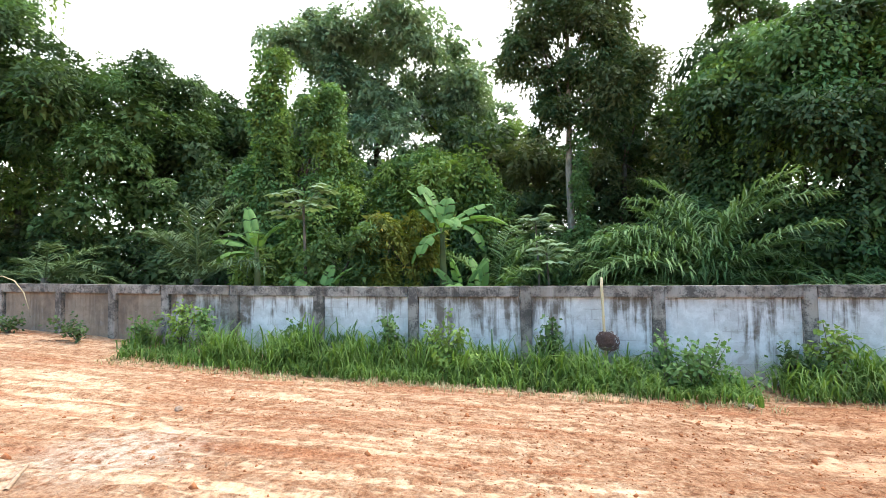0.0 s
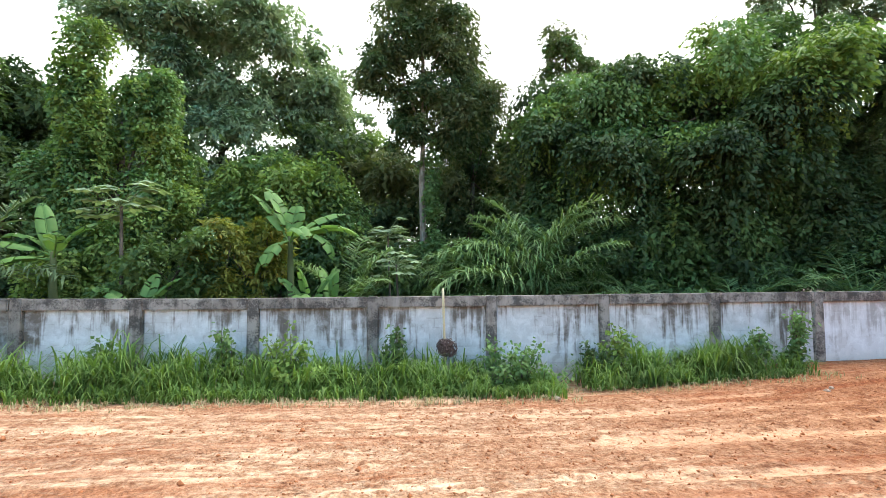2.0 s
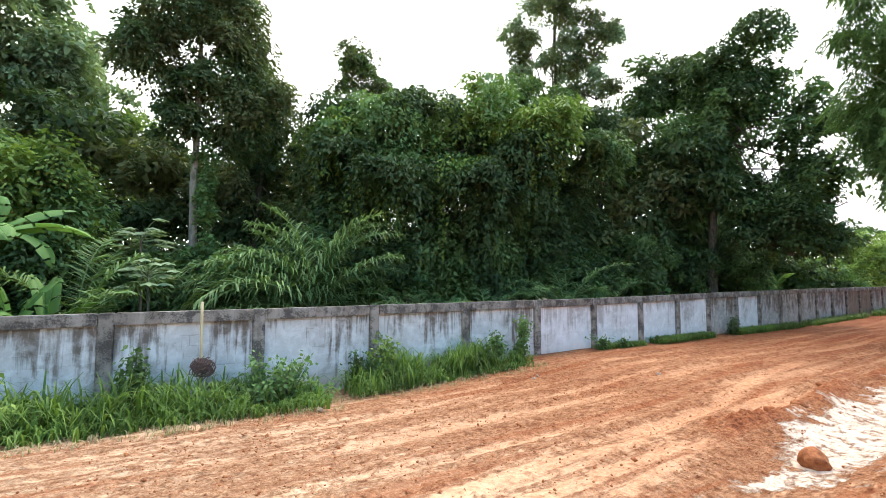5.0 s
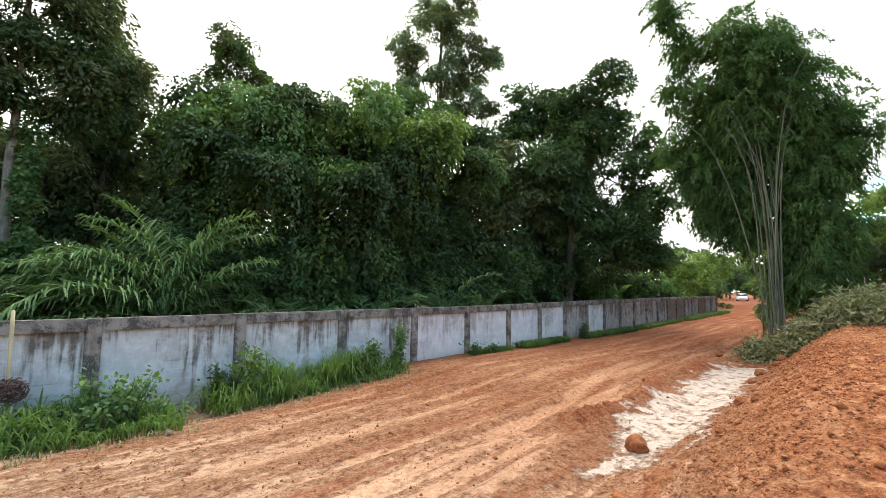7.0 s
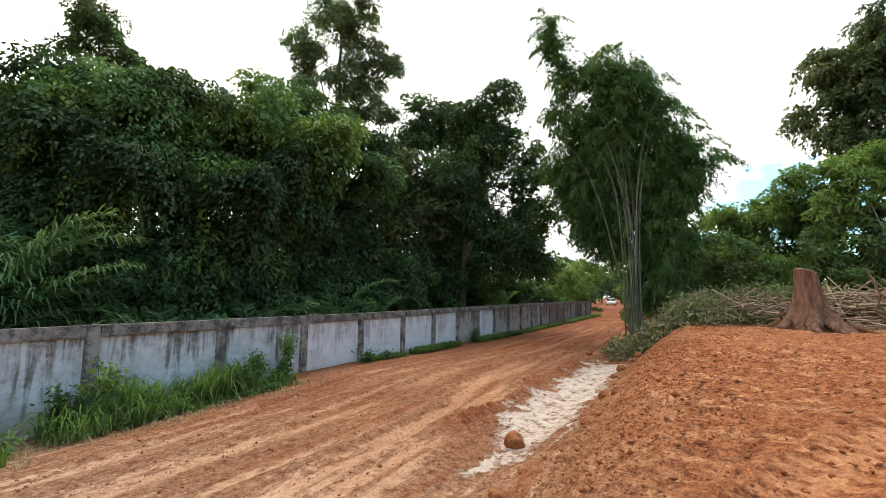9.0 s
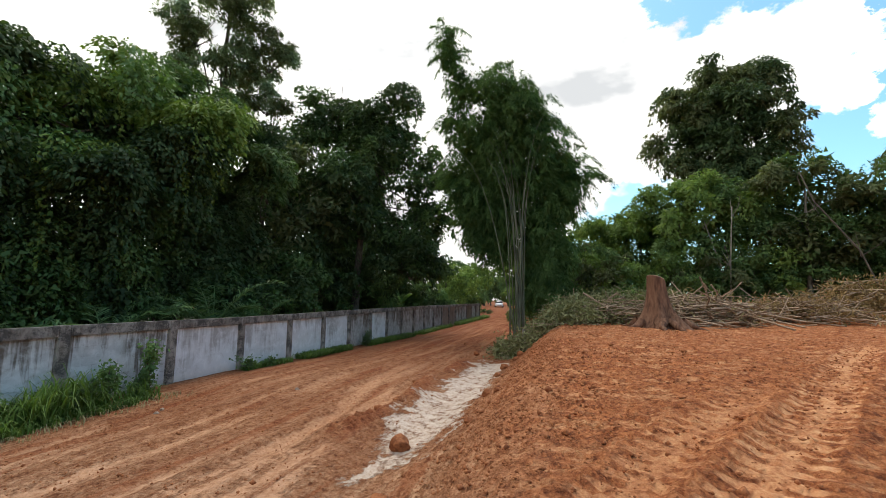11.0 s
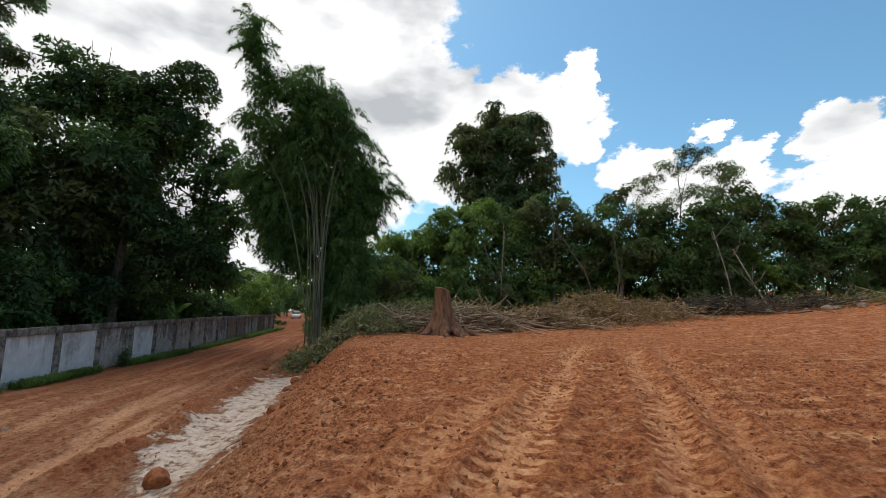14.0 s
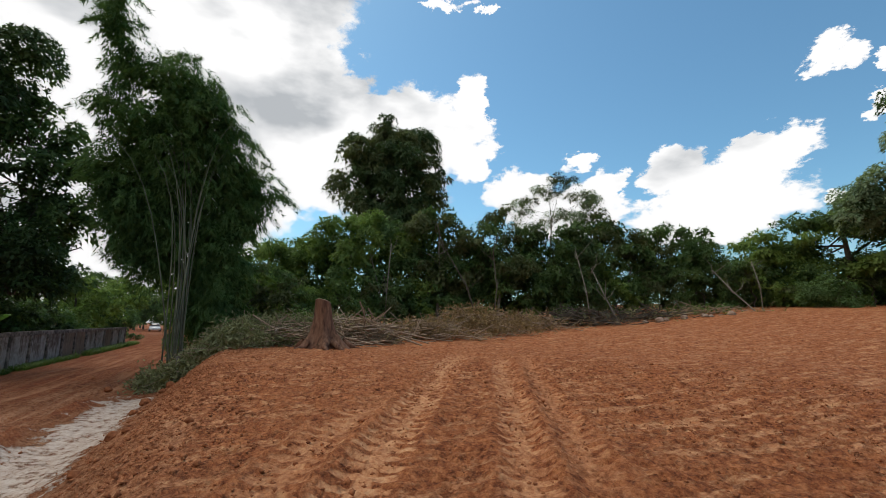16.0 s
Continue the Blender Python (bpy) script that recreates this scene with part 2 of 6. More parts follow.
def ground_material():
    """Orange clay: smooth pale wheel-polished skins over rough red crumbs, redder on the filled field."""
    m, n = material("clay ground")
    x = n.nodes.new("ShaderNodeSeparateXYZ")
    n.links.new(n.pos, x.inputs[0])
    px, py = x.outputs[0], x.outputs[1]
    packed = n.nodes.new("ShaderNodeAttribute")
    packed.attribute_name = "packed"
    wob = n.math("MULTIPLY", n.math("SUBTRACT", n.noise(n.pos, 0.5, 3.0), 0.5), 1.4)
    road = n.smooth(n.math("ADD", py, wob), -1.1, 1.0)
    streak = n.noise(n.map(n.pos, (0.22, 2.6, 1.0), (0, 0, 0), (0, 0, 0.03)), 2.0, 12.0, 0.72, 0.5)
    thin = n.noise(n.map(n.pos, (0.32, 3.0, 1.0), (4, 2, 0), (0, 0, -0.02)), 7.0, 8.0, 0.70, 0.4)
    streak = n.math("ADD", n.math("MULTIPLY", streak, 0.62), n.math("MULTIPLY", thin, 0.38))
    fine = n.noise(n.pos, 7.0, 10.0, 0.72, 0.3)
    crumb = n.noise(n.pos, 17.0, 7.0, 0.75)
    grit = n.noise(n.pos, 80.0, 3.0, 0.7)
    big = n.noise(n.pos, 0.33, 4.0)
    line = n.noise(n.map(n.pos, (0.13, 1.0, 1.0), (1, 5, 0), (0, 0, 0.02)), 3.3, 9.0, 0.68, 0.35)
    rut = n.noise(n.map(n.pos, (0.07, 1.0, 1.0), (8, 3, 0), (0, 0, 0.01)), 2.1, 8.0, 0.66, 0.3)
    lump = n.cells(n.vmath("ADD", n.pos, n.vmath("MULTIPLY", n.map(n.pos, (0.1, 0.1, 0.1)), (0.3, 0.2, 0.1))), 24.0)
    clod = n.cells(n.pos, 9.0)
    skin = n.math("ADD", n.math("ADD", n.math("MULTIPLY", streak, 0.32), n.math("MULTIPLY", line, 0.33)), n.math("MULTIPLY", fine, 0.35))
    skin = n.math("ADD", skin, n.math("MULTIPLY", packed.outputs["Fac"], 0.15))
    mid = n.noise(n.pos, 6.5, 8.0, 0.74)
    near = n.smooth(px, 8.0, 0.0)
    lo = n.math("SUBTRACT", n.math("MULTIPLY", near, 0.030), 0.038)
    detail = n.math("ADD", n.math("MULTIPLY", crumb, 0.5), n.math("MULTIPLY", mid, 0.5))
    rough_road = n.ramp(detail, [(0.40, (0.205, 0.082, 0.038)), (0.48, (0.41, 0.208, 0.110)), (0.57, (0.61, 0.375, 0.23))])
    smooth_road = n.ramp(detail, [(0.39, (0.37, 0.205, 0.117)), (0.47, (0.57, 0.362, 0.225)), (0.57, (0.70, 0.485, 0.330))])
    on_skin = n.smooth(n.math("ADD", skin, lo), 0.465, 0.535)
    torn = n.math("MULTIPLY", n.math("MAXIMUM", n.smooth(rut, 0.475, 0.40), n.smooth(packed.outputs["Fac"], -0.2, -0.8)), n.ramp(fine, [(0.38, 0.45), (0.55, 1.0)]))
    rough_road = n.mix(n.math("MULTIPLY", torn, 0.8), rough_road, n.ramp(detail, [(0.38, (0.20, 0.062, 0.026)), (0.50, (0.40, 0.150, 0.066)), (0.62, (0.55, 0.25, 0.12))]))
    on_skin = n.math("MULTIPLY", on_skin, n.math("SUBTRACT", 1.0, n.math("MULTIPLY", torn, 0.7)))
    pale = n.mix(on_skin, rough_road, smooth_road)
    tone = n.ramp(big, [(0.35, (0.86, 0.78, 0.74)), (0.65, (1.06, 1.05, 1.04))])
    pale = n.mix(1.0, pale, tone, "MULTIPLY")
    # wetter, redder clay further along the road
    pale = n.mix(n.math("SUBTRACT", 1.0, near), pale, n.mix(1.0, pale, (0.82, 0.65, 0.54), "MULTIPLY"))
    pale = n.mix(n.smooth(px, 9.0, 22.0), pale, n.mix(1.0, pale, (0.76, 0.60, 0.51), "MULTIPLY"))
    red_rough = n.ramp(detail, [(0.40, (0.150, 0.041, 0.015)), (0.49, (0.395, 0.124, 0.045)), (0.58, (0.61, 0.235, 0.092))])
    red_skin = n.ramp(detail, [(0.38, (0.38, 0.132, 0.051)), (0.47, (0.57, 0.252, 0.113)), (0.60, (0.71, 0.40, 0.20))])
    dry = n.noise(n.map(n.pos, (2.6, 0.55, 1.0), (3, 1, 0), (0, 0, 0.35)), 1.7, 11.0, 0.74, 0.5)
    dry = n.math("ADD", n.math("MULTIPLY", dry, 0.65), n.math("MULTIPLY", fine, 0.35))
    on_red = n.math("MULTIPLY", n.smooth(dry, 0.495, 0.57), 0.75)
    # tyre tracks: a smooth band with a comb of lug marks on both sides
    sway = n.math("MULTIPLY", n.math("SUBTRACT", n.noise(n.pos, 1.1, 2.0), 0.5), 0.22)
    broken = n.ramp(n.math("ADD", n.math("MULTIPLY", fine, 0.5), n.math("MULTIPLY", n.noise(n.pos, 1.6, 3.0), 0.5)), [(0.38, 0.25), (0.49, 1.0)])
    worn = tread = None
    for x0, y0, x1, y1, w, clear in TRACKS:
        dx, dy = x1 - x0, y1 - y0
        ln = math.hypot(dx, dy)
        s = n.math("ADD", n.math("MULTIPLY", px, dx / ln), n.math("MULTIPLY_ADD", py, dy / ln, -(x0 * dx + y0 * dy) / ln))
        q = n.math("ADD", n.math("MULTIPLY", px, -dy / ln), n.math("MULTIPLY_ADD", py, dx / ln, -(y0 * dx - x0 * dy) / ln))
        q = n.math("ABSOLUTE", n.math("ADD", q, sway))
        band = n.smooth(q, w * 0.50, w * 0.24)
        comb = n.math("FRACT", n.math("MULTIPLY", n.math("MULTIPLY_ADD", q, 0.35, s), 1 / 0.205))
        wide = n.math("MULTIPLY_ADD", q, -0.45, 0.33)
        tooth = n.math("MULTIPLY", n.smooth(n.math("SUBTRACT", n.math("ABSOLUTE", n.math("SUBTRACT", comb, 0.5)), wide), 0.05, -0.05), n.smooth(q, w * 1.55, w * 1.25))
        span = n.math("MULTIPLY", n.smooth(s, -0.3, 0.4), n.smooth(s, ln, ln - 2.5))
        mark = n.math("MULTIPLY", n.math("MAXIMUM", band, n.math("MULTIPLY", tooth, 0.95)), n.math("MULTIPLY", span, clear))
        bed = n.math("MULTIPLY", n.smooth(q, w * 1.9, w * 1.5), span)
        tread = bed if tread is None else n.math("MAXIMUM", tread, bed)
        worn = mark if worn is None else n.math("MAXIMUM", worn, mark)
    worn = n.math("MULTIPLY", n.math("MULTIPLY", worn, broken), n.smooth(py, 0.2, -0.8))
    on_red = n.math("MAXIMUM", n.math("MULTIPLY", on_red, n.math("MULTIPLY_ADD", tread, -0.75, 1.0)), worn)
    red = n.mix(on_red, red_rough, red_skin)
    pale = n.mix(n.math("MULTIPLY", worn, 0.85), pale, smooth_road)
    colour = n.mix(road, red, pale)
    colour = n.mix(n.ramp(grit, [(0.62, 0.0), (0.78, 0.35)]), colour, (0.62, 0.36, 0.19))
    colour = n.mix(n.ramp(grit, [(0.24, 0.35), (0.36, 0.0)]), colour, (0.16, 0.06, 0.028))
    # whitish washed clay in the drain
    off = n.math("ABSOLUTE", n.math("ADD", n.math("SUBTRACT", py, 1.45), n.math("MULTIPLY", wob, 0.5)))
    ragged = n.math("MULTIPLY", n.math("SUBTRACT", n.noise(n.map(n.pos, (0.8, 1.2, 1)), 2.2, 11.0, 0.74, 0.4), 0.5), 2.2)
    ends = n.math("ADD", n.math("MULTIPLY", n.smooth(px, 7.5, 4.4), 0.6), n.math("MULTIPLY", n.smooth(px, 13.0, 16.5), 0.8))
    wash = n.smooth(n.math("SUBTRACT", n.math("ADD", n.math("SUBTRACT", 0.54, off), ragged), ends), 0.0, 0.14)
    patch = n.smooth(n.vmath("LENGTH", n.vmath("SUBTRACT", n.vmath("ADD", n.pos, n.map(n.pos, (0.2, 0.2, 0))), (-4.7, 4.2, 0.8))), 1.4, 0.2)
    wash = n.math("MAXIMUM", wash, n.math("MULTIPLY", patch, n.ramp(fine, [(0.40, 0.0), (0.52, 0.85)])))
    wash = n.math("MULTIPLY", wash, n.ramp(mid, [(0.36, 0.25), (0.45, 1.0)]))
    colour = n.mix(wash, colour, n.ramp(detail, [(0.37, (0.36, 0.18, 0.10)), (0.46, (0.52, 0.365, 0.265)), (0.58, (0.68, 0.57, 0.47))]))
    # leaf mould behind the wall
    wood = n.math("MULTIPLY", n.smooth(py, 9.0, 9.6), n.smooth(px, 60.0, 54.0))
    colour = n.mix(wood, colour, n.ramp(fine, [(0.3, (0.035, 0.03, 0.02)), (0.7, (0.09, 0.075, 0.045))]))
    rough = n.math("SUBTRACT", 0.95, n.math("MULTIPLY", wash, 0.50))
    relief = n.math("SUBTRACT", 1.0, n.math("MULTIPLY", n.math("MAXIMUM", n.mix(road, on_red, on_skin), wash), 0.75))
    h = n.math("MULTIPLY", n.math("ADD", n.math("ADD", n.math("MULTIPLY", fine, 0.8), n.math("MULTIPLY", crumb, 0.55)), n.math("MULTIPLY", grit, 0.2)), relief)
    h = n.math("SUBTRACT", h, n.math("MULTIPLY", n.math("ADD", n.math("MULTIPLY", lump, 0.55), n.math("MULTIPLY", clod, 0.35)), n.math("MULTIPLY", relief, n.math("SUBTRACT", 1.0, wash))))
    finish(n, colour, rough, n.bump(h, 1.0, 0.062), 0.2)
    return m


def wall_material(name, paint, dirt_amount, brown=0.0, mould=0.0):
    """Old whitewash with dark vertical streaks running down from the coping, blotches where it has worn off."""
    m, n = material(name)
    z = n.nodes.new("ShaderNodeSeparateXYZ")
    n.links.new(n.pos, z.inputs[0])
    streak = n.noise(n.map(n.pos, (1.0, 1.0, 0.07)), 11.0, 5.0, 0.6, 0.3)
    wide = n.noise(n.map(n.pos, (1.0, 1.0, 0.35), (7, 0, 0)), 1.3, 5.0, 0.6)
    blot = n.noise(n.pos, 3.4, 9.0, 0.68, 0.3)
    speck = n.noise(n.pos, 34.0, 5.0, 0.7)
    top = n.math("MULTIPLY", n.smooth(z.outputs[2], 0.3, 1.65), 0.12)
    s = n.math("ADD", n.math("ADD", n.math("MULTIPLY", streak, 0.42), n.math("MULTIPLY", wide, 0.58)), top)
    dirt = n.math("MULTIPLY", n.ramp(s, [(0.575, 0.0), (0.65, dirt_amount)]), n.ramp(blot, [(0.30, 0.35), (0.55, 1.0)]))
    base = n.mix(n.ramp(blot, [(0.40, 0.0), (0.50, 0.6)]), paint, tuple(c * 0.80 for c in paint))
    # the blocks and their joints show through where the wash is thin
    swap = n.nodes.new("ShaderNodeCombineXYZ")
    n.links.new(z.outputs[0], swap.inputs[0])
    n.links.new(n.math("ADD", z.outputs[2], n.math("MULTIPLY", blot, 0.03)), swap.inputs[1])
    tint, joint = n.blocks(swap.outputs[0], 0.41, 0.20, 0.012)
    thin = n.ramp(n.noise(n.pos, 0.9, 4.0, 0.6, 0.2), [(0.44, 0.0), (0.58, dirt_amount)])
    base = n.mix(n.math("MULTIPLY", n.math("MULTIPLY", tint, thin), 0.32), base, (0.30, 0.29, 0.28))
    base = n.mix(n.math("MULTIPLY", n.math("MULTIPLY", joint, thin), n.ramp(blot, [(0.42, 0.05), (0.56, 0.5)])), base, (0.22, 0.20, 0.18))
    flake = n.ramp(n.math("ADD", n.math("MULTIPLY", blot, 0.7), n.math("MULTIPLY", wide, 0.3)), [(0.545, 0.0), (0.57, dirt_amount * 0.6)])
    base = n.mix(flake, base, (0.40, 0.385, 0.36))
    colour = n.mix(dirt, base, (0.15, 0.125, 0.105))
    splash = n.math("MULTIPLY", n.smooth(n.math("ADD", z.outputs[2], n.math("MULTIPLY", blot, 0.5)), 0.85, 0.3), 0.5)
    colour = n.mix(splash, colour, (0.46, 0.36, 0.27))
    if mould:
        spots = n.ramp(n.math("ADD", n.math("MULTIPLY", blot, 0.65), n.math("MULTIPLY", speck, 0.35)), [(0.47, 0.0), (0.56, mould)])
        colour = n.mix(spots, colour, (0.055, 0.050, 0.046))
    if brown:
        colour = n.mix(brown, colour, (0.20, 0.14, 0.095))
    finish(n, colour, 0.93, n.bump(n.math("ADD", blot, n.math("MULTIPLY", speck, 0.4)), 0.5, 0.015), 0.2)
    return m


GROUND = ground_material()
PANEL_OLD = wall_material("old whitewash", (0.68, 0.695, 0.71), 0.95, 0.0, 0.10)
PANEL_GREY = wall_material("greyed whitewash", (0.50, 0.495, 0.48), 0.97, 0.10, 0.30)
PANEL_WHITE = wall_material("newer whitewash", (0.78, 0.80, 0.82), 0.4)
PANEL_BROWN = wall_material("brown stained whitewash", (0.34, 0.28, 0.22), 1.0, 0.40, 0.25)
CONCRETE = wall_material("weathered concrete", (0.34, 0.305, 0.27), 0.75, 0.0, 0.85)
CAR_PAINT = simple("white car paint", (0.72, 0.72, 0.72), (0.80, 0.80, 0.80), 2, 0.25, 0.0, (1, 1, 1), 0.5)
CAR_GLASS = simple("dark car glass", (0.02, 0.022, 0.025), (0.03, 0.03, 0.035), 2, 0.08, 0.0, (1, 1, 1), 0.6)
RUBBER = simple("tyre rubber", (0.02, 0.02, 0.02), (0.04, 0.04, 0.04), 20, 0.9, 0.2)
LAMP_GLASS = simple("headlight glass", (0.5, 0.5, 0.5), (0.62, 0.62, 0.62), 5, 0.15, 0.0, (1, 1, 1), 0.6)


# ---------------------------------------------------------------- mesh helpers
class Geo:
    """Collects vertices and faces for one mesh."""

    def __init__(self):
        self.v, self.f, self.mi, self.n, self.count = [], [], [], [], 0

    def add(self, verts, faces, mat=0, normals=None):
        verts = np.asarray(verts, float).reshape(-1, 3)
        faces = np.asarray(faces, int)
        self.v.append(verts)
        self.f.append(faces + self.count)
        self.mi.append(np.full(len(faces), mat))
        self.n.append(np.zeros_like(verts) if normals is None else normals)
        self.count += len(verts)

    def tube(self, points, radii, sides=7, mat=0, cap=True):
        pts = [Vector(p) for p in points]
        rings, n = [], len(pts)
        for i, p in enumerate(pts):
            d = (pts[min(i + 1, n - 1)] - pts[max(i - 1, 0)]).normalized()
            a = d.cross(Vector((0.31, 0.95, 0.07))).normalized()
            b = d.cross(a)
            for k in range(sides):
                t = 2 * math.pi * k / sides
                rings.append(p + (a * math.cos(t) + b * math.sin(t)) * radii[i])
        faces = [(i * sides + k, i * sides + (k + 1) % sides, (i + 1) * sides + (k + 1) % sides, (i + 1) * sides + k) for i in range(n - 1) for k in range(sides)]
        self.add(rings, faces, mat)
        if cap:
            c = self.count
            self.add([pts[-1] + (pts[-1] - pts[-2]).normalized() * radii[-1] * 0.4], np.zeros((0, 4), int))
            base = c - sides
            self.f.append(np.array([(base + k, base + (k + 1) % sides, c, c) for k in range(sides)]))
            self.mi.append(np.full(sides, mat))

    def build(self, name, mats, smooth=False):
        me = bpy.data.meshes.new(name)
        v = np.concatenate(self.v) if self.v else np.zeros((0, 3))
        faces, loops, starts, total, mi = [], [], [], 0, []
        for f, k in zip(self.f, self.mi):
            if not len(f):
                continue
            if f.shape[1] == 4 and (f[:, 2] == f[:, 3]).any():
                f = f[:, :3]
            loops.append(f.ravel())
            starts.append(total + np.arange(len(f)) * f.shape[1])
            total += f.size
            mi.append(k)
        loops, starts, mi = np.concatenate(loops), np.concatenate(starts), np.concatenate(mi)
        me.vertices.add(len(v))
        me.vertices.foreach_set("co", v.ravel())
        me.loops.add(len(loops))
        me.loops.foreach_set("vertex_index", loops.astype(np.int32))
        me.polygons.add(len(starts))
        me.polygons.foreach_set("loop_start", starts.astype(np.int32))
        me.polygons.foreach_set("material_index", mi.astype(np.int32))
        if smooth:
            me.polygons.foreach_set("use_smooth", np.ones(len(starts), bool))
        me.update(calc_edges=True)
        me.validate()
        normals = np.concatenate(self.n)
        if len(v) == len(me.vertices) and (normals ** 2).sum(1).min() > 0.5:
            me.attributes.new("custom_normal", "FLOAT_VECTOR", "POINT").data.foreach_set("vector", normals.ravel().astype(np.float32))
        for m in mats if isinstance(mats, (list, tuple)) else [mats]:
            me.materials.append(m)
        return me


def part(name, geo, mats, parent, label="", smooth=False):
    """One mesh object under a thing or a part."""
    me = geo if isinstance(geo, bpy.types.Mesh) else geo.build(name, mats, smooth)
    ob = new(name, me)
    ob.parent = parent
    return tagged(ob, label)


def thing(name, place, label, category, group="", turn=0.0):
    ob = new(name)
    ob.empty_display_size = 0.2
    ob.matrix_basis = pose(*place, 0, 0, turn)
    return tagged(ob, label, category, group)


def boxes(items, bevel=0.012):
    """A mesh of bevelled boxes: (centre, size)."""
    bm = bmesh.new()
    for c, s in items:
        made = bmesh.ops.create_cube(bm, size=1.0)["verts"]
        bmesh.ops.scale(bm, vec=s, verts=made)
        bmesh.ops.translate(bm, vec=c, verts=made)
        if bevel:
            edges = list({e for v in made for e in v.link_edges})
            bmesh.ops.bevel(bm, geom=edges, offset=bevel, segments=2, affect="EDGES")
    return bm


def bm_mesh(name, bm, mats):
    me = bpy.data.meshes.new(name)
    bm.to_mesh(me)
    bm.free()
    for m in mats if isinstance(mats, (list, tuple)) else [mats]:
        me.materials.append(m)
    return me


def unit(v):
    return v / np.maximum(np.linalg.norm(v, axis=1, keepdims=True), 1e-9)


def leaves(geo, centres, outward, length, width, rng, droop=0.35, spread=0.9, mat=0, small=False, facing=None):
    """Leaves at the given points: kites folded along the midrib or, for small far ones, pointed blades."""
    n = len(centres)
    d = unit(outward + rng.normal(0, spread, (n, 3)) - np.array([0, 0, droop]))
    side = unit(np.cross(d, rng.normal(0, 0.55, (n, 3)) + np.array([0, 0, 1.0])))
    up = np.cross(side, d)
    if facing is not None:
        flip = np.where((up * facing).sum(1) < 0, -1.0, 1.0)[:, None]
        side, up = side * flip, up * flip
        facing = unit(facing + up * 0.45)
    else:
        facing = up
    L = (length * rng.uniform(0.65, 1.25, n))[:, None]
    W = (width * rng.uniform(0.7, 1.2, n))[:, None]
    if small:
        v = np.stack([centres - side * W * 0.5, centres + side * W * 0.5, centres + d * L - np.array([0, 0, 1.0]) * L * 0.15], 1).reshape(-1, 3)
        geo.add(v, np.arange(n * 3).reshape(-1, 3), mat, np.repeat(facing, 3, 0))
        return
    a = centres
    b = centres + d * L * 0.42 + side * W * 0.5 - up * W * 0.12
    c = centres + d * L - np.array([0, 0, 1.0]) * L * 0.18
    e = centres + d * L * 0.42 - side * W * 0.5 - up * W * 0.12
    v = np.stack([a, b, c, e], 1).reshape(-1, 3)
    i = np.arange(n)[:, None] * 4
    geo.add(v, np.concatenate([i + [[0, 1, 2]], i + [[0, 2, 3]]], 0), mat, np.repeat(facing, 4, 0))


